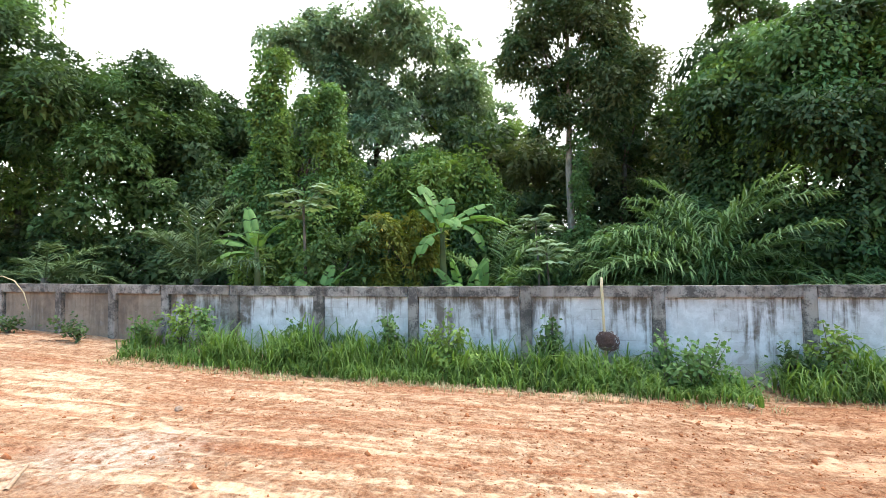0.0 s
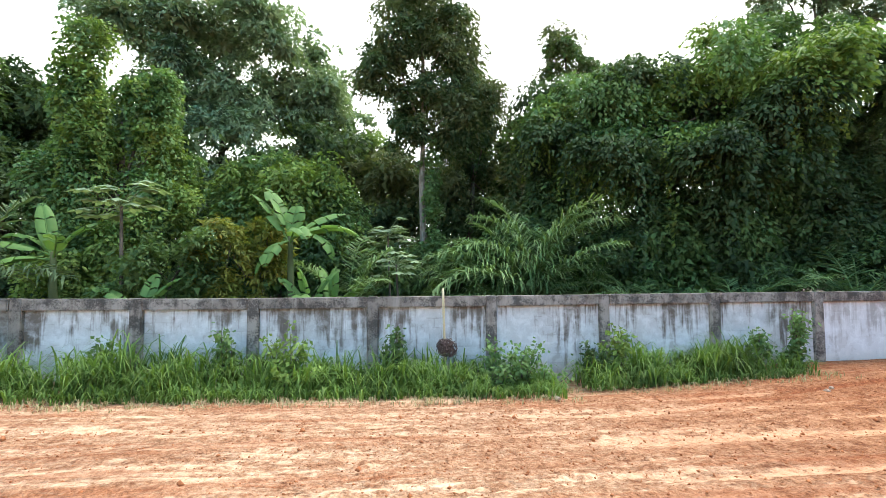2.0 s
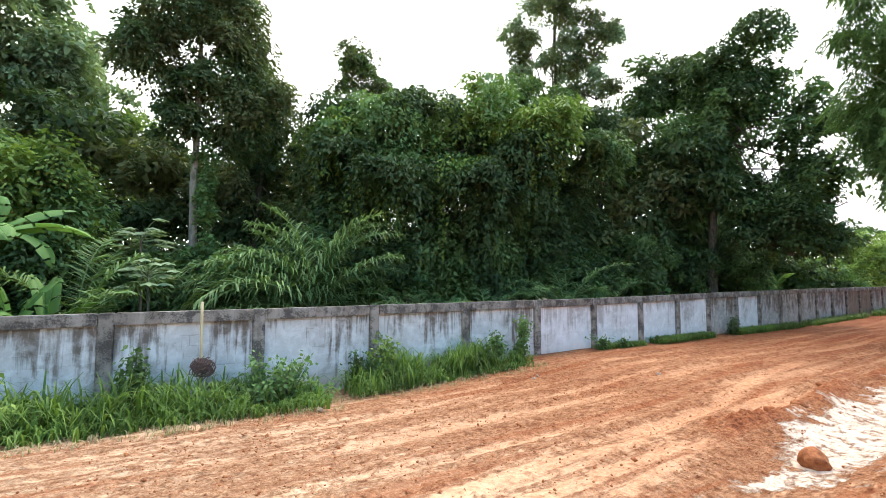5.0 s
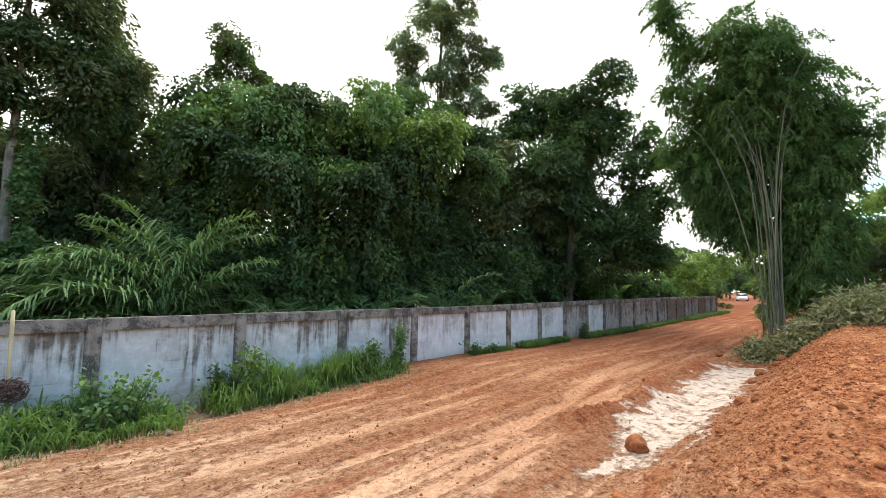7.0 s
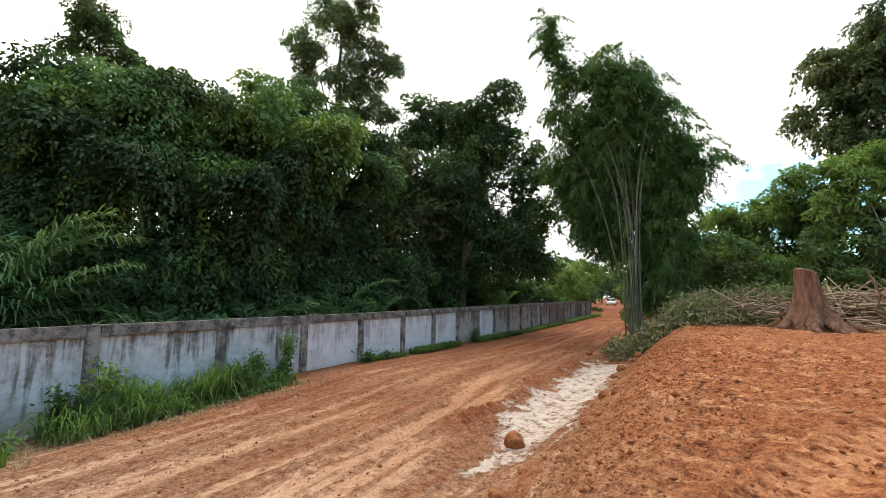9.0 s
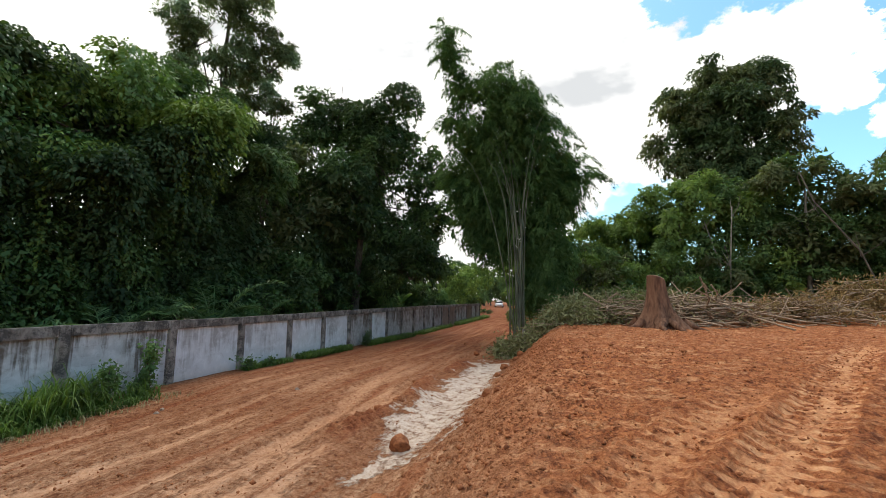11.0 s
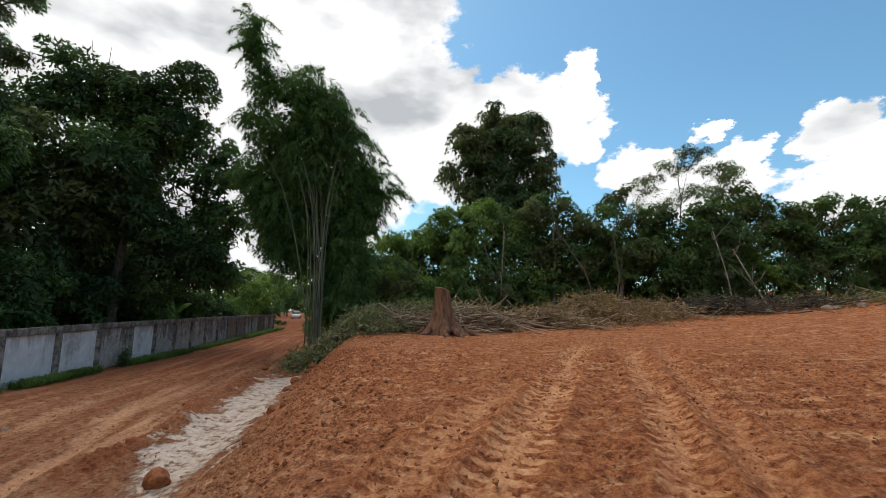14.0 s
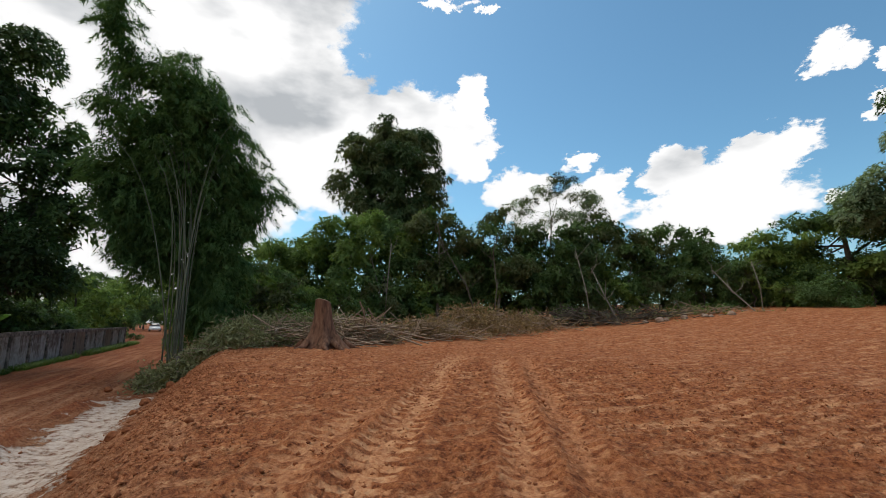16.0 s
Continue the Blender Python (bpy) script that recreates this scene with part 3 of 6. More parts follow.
def crown_leaves(geo, blobs, count, length, width, rng, clump=0.27, droop=0.35, hollow=0.72, gaps=0.30, mat=0, curtain=0.0, core=0.8, kite=False, away=None, flat=0.5, nod=0.5):
    """Domed pads of leaves at the twigs' ends over the lumpy outside of several ellipsoids (centre, radii), shade between them,
    inner leaves, and strands of creeper that hang from the pads."""
    if core:
        for c, r in blobs:
            area = r[0] * r[1] + r[0] * r[2] + r[1] * r[2]
            k = int(area * 34 * core * min(2.2, 0.32 / length)) + 4
            d = unit(rng.normal(0, 1, (k, 3)))
            p = np.array(c) + d * np.array(r) * rng.uniform(0.05, 0.62, (k, 1)) - np.array([0, 0, 0.12 * r[2]])
            leaves(geo, p, d, min(0.36, length * 1.5), min(0.26, length * 1.05), rng, 0.5, 0.9, mat, True, d * np.array([1, 1, 0.4]))
    pad = clump * 2.3
    per = max(10, int(pad * pad * 2.6 / (length * width * (0.62 if kite else 0.46))))
    vol = np.array([b[1][0] * b[1][1] + b[1][0] * b[1][2] + b[1][1] * b[1][2] for b in blobs])
    share = rng.multinomial(max(1, int(count * 2.75) // per), vol / vol.sum())
    for (c, r), k in zip(blobs, share):
        if k == 0:
            continue
        c, r = np.array(c, float), np.array(r, float)
        d = unit(rng.normal(0, 1, (int(k * 3.4) + 8, 3)) + np.array([0, 0, 0.35]))
        hole = np.array([noise.noise(Vector(x) * 2.6 + Vector(c) * 0.61 + Vector((9, 0, 0))) for x in d])
        keep = hole > -0.5 + gaps * 0.6
        if away is not None:
            keep &= (d @ away < 0.3) | (rng.uniform(0, 1, len(d)) < 0.35)
        d = d[keep][:k]
        m = len(d)
        if m == 0:
            continue
        centre = c + d * r * (hollow + (1.08 - hollow) * rng.uniform(0, 1, (m, 1)))
        up = unit(d * np.array([0.75, 0.75, 0.3]) + np.array([0, 0, 0.85]) + rng.normal(0, 0.16, (m, 3)))
        e1 = unit(np.cross(up, rng.normal(0, 1, (m, 3))))
        e2 = np.cross(up, e1)
        size = pad * rng.uniform(0.55, 1.35, m) * np.minimum(1.0, 0.55 + 0.35 * r.min() / pad)
        cnt = np.maximum(6, (per * (size / pad) ** 2).astype(int))
        ix = np.repeat(np.arange(m), cnt)
        n = len(ix)
        rr = np.sqrt(rng.uniform(0, 1, n)) * (1 + 0.28 * np.sin(rng.integers(2, 6, m)[ix] * 1.0 + ix * 2.1))
        th = rng.uniform(0, 2 * math.pi, n)
        radial = e1[ix] * np.cos(th)[:, None] + e2[ix] * (np.sin(th) * 0.8)[:, None]
        sz = size[ix][:, None]
        p = centre[ix] + radial * rr[:, None] * sz - up[ix] * sz * (rr[:, None] ** 2 * nod + rng.exponential(0.22 * flat * 2, (n, 1)) - 0.1)
        p[:, 2] -= (rr ** 2 * sz[:, 0] * nod * 0.35)
        out = radial * 0.9 + up[ix] * 0.15 + d[ix] * 0.25
        face = unit(up[ix] * 0.75 + radial * rr[:, None] * 0.75 + d[ix] * 0.25 + rng.normal(0, 0.25, (n, 3)))
        leaves(geo, p, out, length, width, rng, droop, 0.38, mat, not kite, face)
        if curtain:
            low = np.where(rng.uniform(0, 1, m) < 0.45)[0]
            if len(low):
                drop = np.minimum(rng.exponential(curtain * 1.6, len(low)) + 0.3, np.maximum(0.3, centre[low, 2] - 1.0))
                num = np.maximum(4, (drop * 26).astype(int))
                jx = np.repeat(np.arange(len(low)), num)
                u = rng.uniform(0, 1, len(jx))
                q = centre[low][jx] + d[low][jx] * np.array([1, 1, 0]) * 0.25 * pad + rng.normal(0, 0.10, (len(jx), 3)) * (1.25 - u)[:, None]
                q[:, 2] -= u * drop[jx] + 0.2 * pad
                g0 = unit(d[low][jx] * np.array([1, 1, 0.3]) + rng.normal(0, 0.5, (len(jx), 3)) + np.array([0, 0, 0.35]))
                leaves(geo, q, g0 * np.array([1, 1, 0.2]), length * 0.95, width * 1.1, rng, 0.9, 0.4, mat, not kite, g0)


def limbs(geo, base, top, r0, blobs, rng, lean=0.25, sides=8):
    """A tapered, slightly crooked trunk and limbs that reach into the crown's parts."""
    base, top = Vector(base), Vector(top)
    pts, rad = [], []
    for i in range(8):
        t = i / 7
        p = base.lerp(top, t) + Vector((rng.normal(0, lean), rng.normal(0, lean), 0)) * math.sin(t * math.pi) * 0.7
        pts.append(p)
        rad.append(r0 * (1 - 0.72 * t) * (1.35 if i == 0 else 1.0))
    geo.tube(pts, rad, sides)
    for c, r in blobs:
        k = int(rng.integers(4, 7))
        s = pts[k]
        e = Vector(c)
        mid = s.lerp(e, 0.5) + Vector((rng.normal(0, 0.3), rng.normal(0, 0.3), rng.uniform(0.0, 0.6)))
        geo.tube([s, s.lerp(mid, 0.5), mid, e], [rad[k] * 0.6, rad[k] * 0.45, rad[k] * 0.3, rad[k] * 0.12], 6)


# ---------------------------------------------------------------- the lie of the land
def smoothstep(a, b, x):
    t = np.clip((x - a) / (b - a), 0, 1)
    return t * t * (3 - 2 * t)


def height(x, y):
    x, y = np.asarray(x, float), np.asarray(y, float)
    foot = np.interp(x, [-40, -15, -10.5, -5, 3.5, 10, 15, 26, 50, 100], [1.2, 0.85, 0.6, 0.22, 0.0, 0.24, 0.22, 0.15, 0.4, 0.9])
    road = foot + (0.66 - foot) * np.clip((8.6 - y) / 6.4, 0, 1)
    road = road - 0.10 * np.exp(-((y - 1.45) / 0.5) ** 2) * smoothstep(3, 6, x) * (1 - smoothstep(14, 17, x))
    r = np.maximum(0, (x - 0.7) * 0.85 - (y + 0.8) * 0.53)
    field = 0.95 + 0.95 * (1 - np.exp(-r / 7)) + 0.040 * np.clip(r - 14, 0, 40)
    field = field + 0.036 * np.clip(-y - 6, 0, 40)
    # a shallow saddle along the far edge
    field = field + smoothstep(8, 17, np.hypot(x - 0.6, y + 0.6)) * np.interp(y, [-36, -31, -27.4, -24.6, -21.4, -17.3, -13.6, -10.3, -7.4, -4.7, -2], [0.2, 0.2, 0.18, 0.0, -0.25, -0.33, -0.39, -0.32, -0.17, -0.12, 0.0])
    bank = 1 - smoothstep(-0.6, 1.15, y)
    return road + (field - road) * bank


def ground_z(x, y):
    return float(height(x, y))


def build_ground():
    def axis(stops):
        out = []
        for (a, b, s) in stops:
            out += list(np.arange(a, b, s))
        return np.array(out + [stops[-1][1]])

    xs = axis([(-900, -100, 80), (-100, -30, 5), (-30, -10, 0.7), (-10, 0, 0.2), (0, 9, 0.055), (9, 13, 0.1), (13, 22, 0.2), (22, 50, 0.9), (50, 120, 5), (120, 900, 80)])
    ys = axis([(-900, -120, 80), (-120, -40, 5), (-40, -16, 0.7), (-16, -8, 0.2), (-8, 1.5, 0.06), (1.5, 9.3, 0.095), (9.3, 14, 0.5), (14, 60, 3), (60, 900, 80)])
    X, Y = np.meshgrid(xs, ys)
    Z = height(X, Y)
    rng = np.random.default_rng(4)

    def lumps(sx, sy, amp, seed):
        k = np.random.default_rng(seed)
        s = np.zeros_like(X)
        for _ in range(9):
            a, b, ph = k.normal(0, 1 / sx), k.normal(0, 1 / sy), k.uniform(0, 6.28)
            s += np.sin(X * a * 2 + Y * b * 2 + ph)
        return s * amp / 3

    near = np.exp(-(np.maximum(0, np.hypot(X - 3, Y) - 18) / 10) ** 2)
    on_road = smoothstep(0.9, 1.6, Y) * (1 - smoothstep(7.6, 8.6, Y))
    Z += near * lumps(2.5, 2.5, 0.02, 1) + near * lumps(0.35, 0.35, 0.006, 2)
    packed = np.zeros_like(X)
    # wheel ruts along the road
    bend = 0.18 * np.sin(X * 0.21) + 0.1 * np.sin(X * 0.57 + 1)
    for yc, w, dep in ((2.9, 0.16, 0.05), (3.5, 0.12, 0.04), (4.6, 0.2, 0.045), (5.2, 0.13, 0.03), (6.0, 0.2, 0.04), (6.8, 0.15, 0.03), (2.35, 0.13, 0.05)):
        u = (Y - yc - bend * (0.6 + 0.1 * yc)) / w
        broken = (0.6 + 0.4 * np.sin(X * 0.9 + yc * 5)) * (0.3 + 0.7 * smoothstep(1.0, 7.0, X))
        packed = np.maximum(packed, on_road * broken * np.exp(-u * u) * 0.8)
        Z += near * on_road * broken * dep * 1.25 * (-np.exp(-u * u) + 0.75 * np.exp(-((np.abs(u) - 1.9) / 0.7) ** 2))
    # two polished tyre bands that swing out from the drain, and a freshly torn red rut by the wall
    for shift in (0.0, 0.48):
        u = (Y - 2.22 - shift - 1.05 * smoothstep(5.5, 12, X)) / 0.15
        run = smoothstep(2.0, 4.0, X) * (1 - smoothstep(12, 15, X)) * (0.8 + 0.2 * np.sin(X * 1.7 + shift * 4))
        packed = np.maximum(packed, run * np.exp(-u * u))
        Z -= 0.025 * run * np.exp(-u * u)
    u = (Y - 6.55 - 0.16 * (X - 5)) / 0.11
    run = smoothstep(4.6, 5.6, X) * (1 - smoothstep(9, 11.5, X))
    packed -= 1.6 * run * np.exp(-u * u)
    Z -= 0.035 * run * np.exp(-u * u)
    # tyre tracks with lugs on the field
    on_field = 1 - smoothstep(-0.9, 0.2, Y)
    for x0, y0, x1, y1, half, _ in TRACKS:
        dx, dy = x1 - x0, y1 - y0
        ln = math.hypot(dx, dy)
        s = ((X - x0) * dx + (Y - y0) * dy) / ln
        q = ((X - x0) * -dy + (Y - y0) * dx) / ln
        on = smoothstep(-0.5, 0.5, s) * (1 - smoothstep(ln - 2, ln, s))
        Z += near * on * on_field * (-0.030 * np.exp(-(q / half) ** 4) + 0.035 * np.exp(-((np.abs(q) - half * 1.7) / 0.08) ** 2))
    # a torn-up ridge of wet clay along the drain
    ridge = np.exp(-((Y - 2.28 - 0.12 * np.sin(X * 1.3)) / 0.2) ** 2) * smoothstep(5.5, 7, X) * (1 - smoothstep(13, 15, X)) * (0.6 + 0.4 * np.sin(X * 2.1))
    Z += ridge * (0.11 + np.abs(rng.normal(0, 0.05, X.shape)))
    packed -= ridge * 1.5
    # crumbly fill on the bank
    bank = np.exp(-((Y - 0.35) / 0.75) ** 2) * smoothstep(1.5, 4, X) * (1 - smoothstep(18, 24, X))
    Z += bank * (rng.normal(0, 0.018, X.shape) + lumps(0.25, 0.3, 0.02, 7)) + near * on_field * rng.normal(0, 0.013, X.shape) + near * on_road * rng.normal(0, 0.006, X.shape)
    geo = Geo()
    h, w = X.shape
    i = (np.arange(h - 1)[:, None] * w + np.arange(w - 1)[None, :]).ravel()
    geo.add(np.stack([X, Y, Z], -1).reshape(-1, 3), np.stack([i, i + 1, i + w + 1, i + w], 1))
    me = geo.build("ground", GROUND, True)
    me.attributes.new("packed", "FLOAT", "POINT").data.foreach_set("value", packed.ravel().astype(np.float32))
    ob = new("ground", me)
    tagged(ob, "orange clay ground with wheel ruts, tyre tracks and a washed drain", "ground", kind="structure")


# ---------------------------------------------------------------- the boundary wall
FACE = 9.06
POSTS = [-25.0 + 1.8 * i for i in range(7)] + [-12.2, -10.51, -8.94, -7.01, -4.84, -2.64, -0.26, 2.24, 4.76, 7.36, 9.92, 12.42, 14.9, 17.2, 19.4, 21.7] + [23.8 + 2.2 * i for i in range(13)]


def wall_top(x):
    return float(np.interp(x, [-16, -12, -8, -3, 12, 16, 21, 32, 52], [2.0, 1.96, 1.90, 1.845, 1.84, 1.87, 1.93, 2.0, 2.05]))


def build_wall():
    wall = new("wall_north")
    tagged(wall, "stained whitewashed block wall with concrete posts and coping", "wall", kind="structure")
    rng = random.Random(3)
    post_mesh = bm_mesh("post", boxes([((0, 0, 0.61), (0.23, 0.22, 2.36))], 0.015), CONCRETE)
    cope_mesh = bm_mesh("coping", boxes([((0, 0, 0), (1.0, 0.20, 0.22))], 0.014), CONCRETE)
    panels = {key: bm_mesh("panel", boxes([((0, 0, 0.57), (1.0, 0.10, 2.22))], 0.005), mat)
              for key, mat in (("old", PANEL_OLD), ("white", PANEL_WHITE), ("brown", PANEL_BROWN), ("grey", PANEL_GREY))}
    for x, after in zip(POSTS, POSTS[1:] + [None]):
        p = part("post", post_mesh, None, wall)
        p.matrix_basis = pose(x, FACE + 0.11, wall_top(x) - 1.79 + rng.uniform(-0.006, 0.006), rng.uniform(-0.3, 0.3), rng.uniform(-0.3, 0.3), 0)
        if after is None:
            break
        gap, cx = after - x, (x + after) / 2
        top, rise = wall_top(cx), math.degrees(math.atan2(wall_top(after) - wall_top(x), gap))
        if x < -9 or x > 30 and rng.random() < 0.5:
            key = "brown"
        elif x < -7.5 or x in (19.4, 23.8) or x > 25:
            key = "grey"
        else:
            key = "white" if x > 9 else "old"
        wide = Matrix.Diagonal((gap - 0.23, 1, 1, 1))
        q = part("panel", panels[key], None, wall)
        q.matrix_basis = pose(cx, FACE + 0.13 + rng.uniform(-0.004, 0.004), top - 1.89) @ wide
        c = part("coping", cope_mesh, None, wall)
        c.matrix_basis = pose(cx, FACE + 0.088, top - 0.11 + rng.uniform(-0.005, 0.005), 0, rng.uniform(-0.12, 0.12) - rise, 0) @ wide


build_ground()
build_wall()


# ---------------------------------------------------------------- trees
EYE_X, EYE_Y = 0.6, -0.6


def spot(az, d):
    a = radians(az)
    return EYE_X + d * math.sin(a), EYE_Y + d * math.cos(a)


def tree(name, az, d, label, mats, blobs, count, leaf=(0.22, 0.10), trunk=0.2, bark=BARK, seed=0, category="tree", trunk_top=None, group="", lumps=8, lean=0.25, twigs=0, **kw):
    """blobs: (sideways, away, height of the centre, radii) relative to the foot, as seen from the road."""
    rng = np.random.default_rng(seed + 11)
    x, y = spot(az, d)
    z = ground_z(x, y)
    a = radians(az)
    right, away = np.array([math.cos(a), -math.sin(a)]), np.array([math.sin(a), math.cos(a)])
    t = thing(name, (x, y, z - 0.05), label, category, group)
    local = []
    for s, w, h, r in blobs:
        o = right * s + away * w
        local.append(((o[0], o[1], h - z), r if isinstance(r, tuple) else (r, r, r * 0.85)))
    fine = []
    for c, r in local:
        fine.append((c, tuple(q * 0.62 for q in r)))
        for _ in range(lumps):
            v = unit(rng.normal(0, 1, (1, 3)))[0]
            q = rng.uniform(0.34, 0.56)
            fine.append((tuple(np.array(c) + v * np.array(r) * rng.uniform(0.55, 0.85)), (r[0] * q, r[1] * q, min(r[2], r[0]) * q * 0.78)))
    if trunk:
        g1 = Geo()
        top = trunk_top if trunk_top else max(c[0][2] for c in local)
        cx = np.mean([c[0][0] for c in local]) * 0.3
        cy = np.mean([c[0][1] for c in local]) * 0.3
        limbs(g1, (0, 0, 0), (cx, cy, top), trunk, local, rng, lean)
        for c, r in local:
            for _ in range(twigs):
                v = Vector(unit(rng.normal(0, 1, (1, 3)) + np.array([[0, 0, 0.5]]))[0])
                e = Vector(c) + Vector((v.x * r[0], v.y * r[1], v.z * r[2])) * 0.8
                st = Vector(c) - Vector((0, 0, r[2] * 0.8)) + v * 0.1
                mid = st.lerp(e, 0.5) + Vector(rng.normal(0, 0.15, 3))
                g1.tube([st, mid, e], [trunk * 0.16, trunk * 0.11, trunk * 0.05], 4)
        part("trunk", g1, bark, t, smooth=True)
    g2 = Geo()
    mats = mats if isinstance(mats, list) else [mats]
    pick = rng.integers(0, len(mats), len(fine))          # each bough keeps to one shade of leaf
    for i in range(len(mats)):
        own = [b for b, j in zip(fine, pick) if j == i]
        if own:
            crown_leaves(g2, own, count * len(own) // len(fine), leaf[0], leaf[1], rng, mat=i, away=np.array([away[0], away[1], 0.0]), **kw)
    part("crown", g2, mats, t)
    return t


# forest behind the wall
tree("forest_tree", -61, 27, "leafy tree with hanging foliage over the wall", [LEAF_VINE, LEAF_LIGHT],
     [(0, 0, 11.5, (4, 3.4, 5)), (2.6, 0, 8.5, (2.6, 2.4, 3.6)), (-3, 0, 16, (4, 3, 4)), (-3.5, 0, 7, (4, 3, 4.5)), (2.6, 0, 15.5, (2.2, 2, 2))], 27000, (0.19, 0.09), 0.2, seed=1, curtain=1.3, gaps=0.15)
tree("forest_tree", -47, 24, "broad dark green tree behind the wall", [LEAF_DARK, LEAF_MID],
     [(0, 0, 9.4, (3, 3, 2.6)), (2.6, 0, 8, (2.6, 2.6, 2.4)), (-3, 0, 10, (3, 3, 2.6)), (0, -1, 5.5, (4.5, 3, 3.2)), (4, -1, 6, (3, 3, 3))], 17000, (0.2, 0.1), 0.22, seed=2)
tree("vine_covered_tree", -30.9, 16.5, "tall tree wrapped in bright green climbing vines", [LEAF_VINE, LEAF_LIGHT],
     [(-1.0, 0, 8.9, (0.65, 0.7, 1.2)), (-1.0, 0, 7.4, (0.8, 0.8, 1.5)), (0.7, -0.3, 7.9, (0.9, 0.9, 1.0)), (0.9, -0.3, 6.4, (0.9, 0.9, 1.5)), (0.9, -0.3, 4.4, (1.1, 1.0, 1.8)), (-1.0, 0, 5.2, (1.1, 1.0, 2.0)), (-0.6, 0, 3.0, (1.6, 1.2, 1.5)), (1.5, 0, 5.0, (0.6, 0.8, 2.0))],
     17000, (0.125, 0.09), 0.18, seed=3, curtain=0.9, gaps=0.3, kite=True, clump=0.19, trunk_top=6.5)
tree("forest_tree", -21, 26, "tall broad tree with blue-green foliage", [LEAF_BLUE_HAZE],
     [(0, 0, 15.0, (4.0, 3.5, 3.2)), (-3.6, 0, 14.5, (3.0, 3, 2.6)), (3.4, 0, 13.6, (3.0, 3, 2.6)), (1, 0, 11, (5, 3, 2.6)), (5.2, 0, 11.2, (2, 2, 2)), (-4, 0, 10, (3, 3, 3)), (0, 0, 8, (4.4, 3, 3)), (-4, 0, 7, (3, 3, 2.6)), (5, 0, 8.4, (2.4, 2.4, 2.4))], 27000, (0.24, 0.13), 0.28, seed=4, gaps=0.2, core=1.0)
tree("forest_tree", -15, 16.5, "bright green small tree behind the wall", [LEAF_LIGHT, LEAF_VINE],
     [(0, 0, 5.6, (2.0, 1.6, 1.5)), (-1.4, 0, 5.0, (1.5, 1.4, 1.4)), (1.6, 0, 4.9, (1.5, 1.4, 1.4)), (0.4, 0, 3.6, (2.3, 1.4, 1.5))], 7000, (0.17, 0.09), 0.09, seed=5, kite=True)
tree("tall_dark_tree", 2.2, 17.5, "tall dark narrow tree with ivy on its trunk", [LEAF_DARK, LEAF_OLIVE],
     [(-0.3, 0, 14.2, (1.5, 1.5, 2.2)), (-1.0, 0, 12.2, (1.7, 1.6, 1.8)), (1.1, 0, 11.6, (1.7, 1.6, 1.8)), (-1.6, 0, 10.2, (1.6, 1.4, 1.2)), (1.9, 0, 9.4, (1.4, 1.4, 1.4)), (0.2, 0, 9.4, (1.6, 1.4, 1.4)), (-0.7, 0, 8.2, (1.2, 1.2, 0.9)), (1.3, 0, 7.8, (1.0, 1.0, 0.9))],
     20000, (0.17, 0.08), 0.17, BARK_PALE, seed=6, gaps=0.32, kite=True, trunk_top=13.5, core=0.6, lean=0.05)
tree("ivy", 3.4, 17.2, "climbing ivy clinging to a tree trunk", [LEAF_VINE], [(-0.05, 0, 6.2, (0.36, 0.35, 1.9)), (0.0, 0, 4.4, (0.40, 0.35, 1.9)), (0.2, 0, 2.6, (0.9, 0.6, 1.2))], 3200, (0.13, 0.11), 0.03, seed=7, category="climber", clump=0.13, kite=True, gaps=0.1)
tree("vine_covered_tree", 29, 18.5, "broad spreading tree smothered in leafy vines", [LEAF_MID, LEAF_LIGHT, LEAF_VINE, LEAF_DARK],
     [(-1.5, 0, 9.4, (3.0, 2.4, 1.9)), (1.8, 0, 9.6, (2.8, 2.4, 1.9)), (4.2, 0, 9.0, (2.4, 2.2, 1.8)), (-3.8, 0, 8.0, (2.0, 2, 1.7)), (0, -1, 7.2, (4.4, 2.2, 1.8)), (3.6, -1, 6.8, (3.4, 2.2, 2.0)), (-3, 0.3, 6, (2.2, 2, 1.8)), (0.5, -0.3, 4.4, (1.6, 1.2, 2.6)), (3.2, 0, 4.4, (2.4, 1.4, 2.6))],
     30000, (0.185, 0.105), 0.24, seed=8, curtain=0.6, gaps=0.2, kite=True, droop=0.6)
tree("forest_tree", 20.5, 23, "slender tree whose crown rises above its neighbours", [LEAF_OLIVE, LEAF_MID],
     [(0.2, 0, 14.0, (1.4, 1.4, 1.3)), (-0.6, 0, 12.6, (0.8, 0.8, 0.8)), (1.2, 0, 12.4, (1.1, 1.0, 0.8))], 3200, (0.2, 0.1), 0.12, seed=9, gaps=0.5, core=0.3)
tree("forest_tree", 13.5, 27, "dark forest tree behind the wall", [LEAF_DARK, LEAF_MID],
     [(0, 0, 9, (3, 3, 3)), (2.6, 0, 9.5, (2.5, 2.5, 2.4)), (-2.4, 0, 8.4, (2.6, 2.6, 2.4)), (0, 0, 5, (4, 3, 3))], 9000, (0.2, 0.1), 0.2, seed=10)
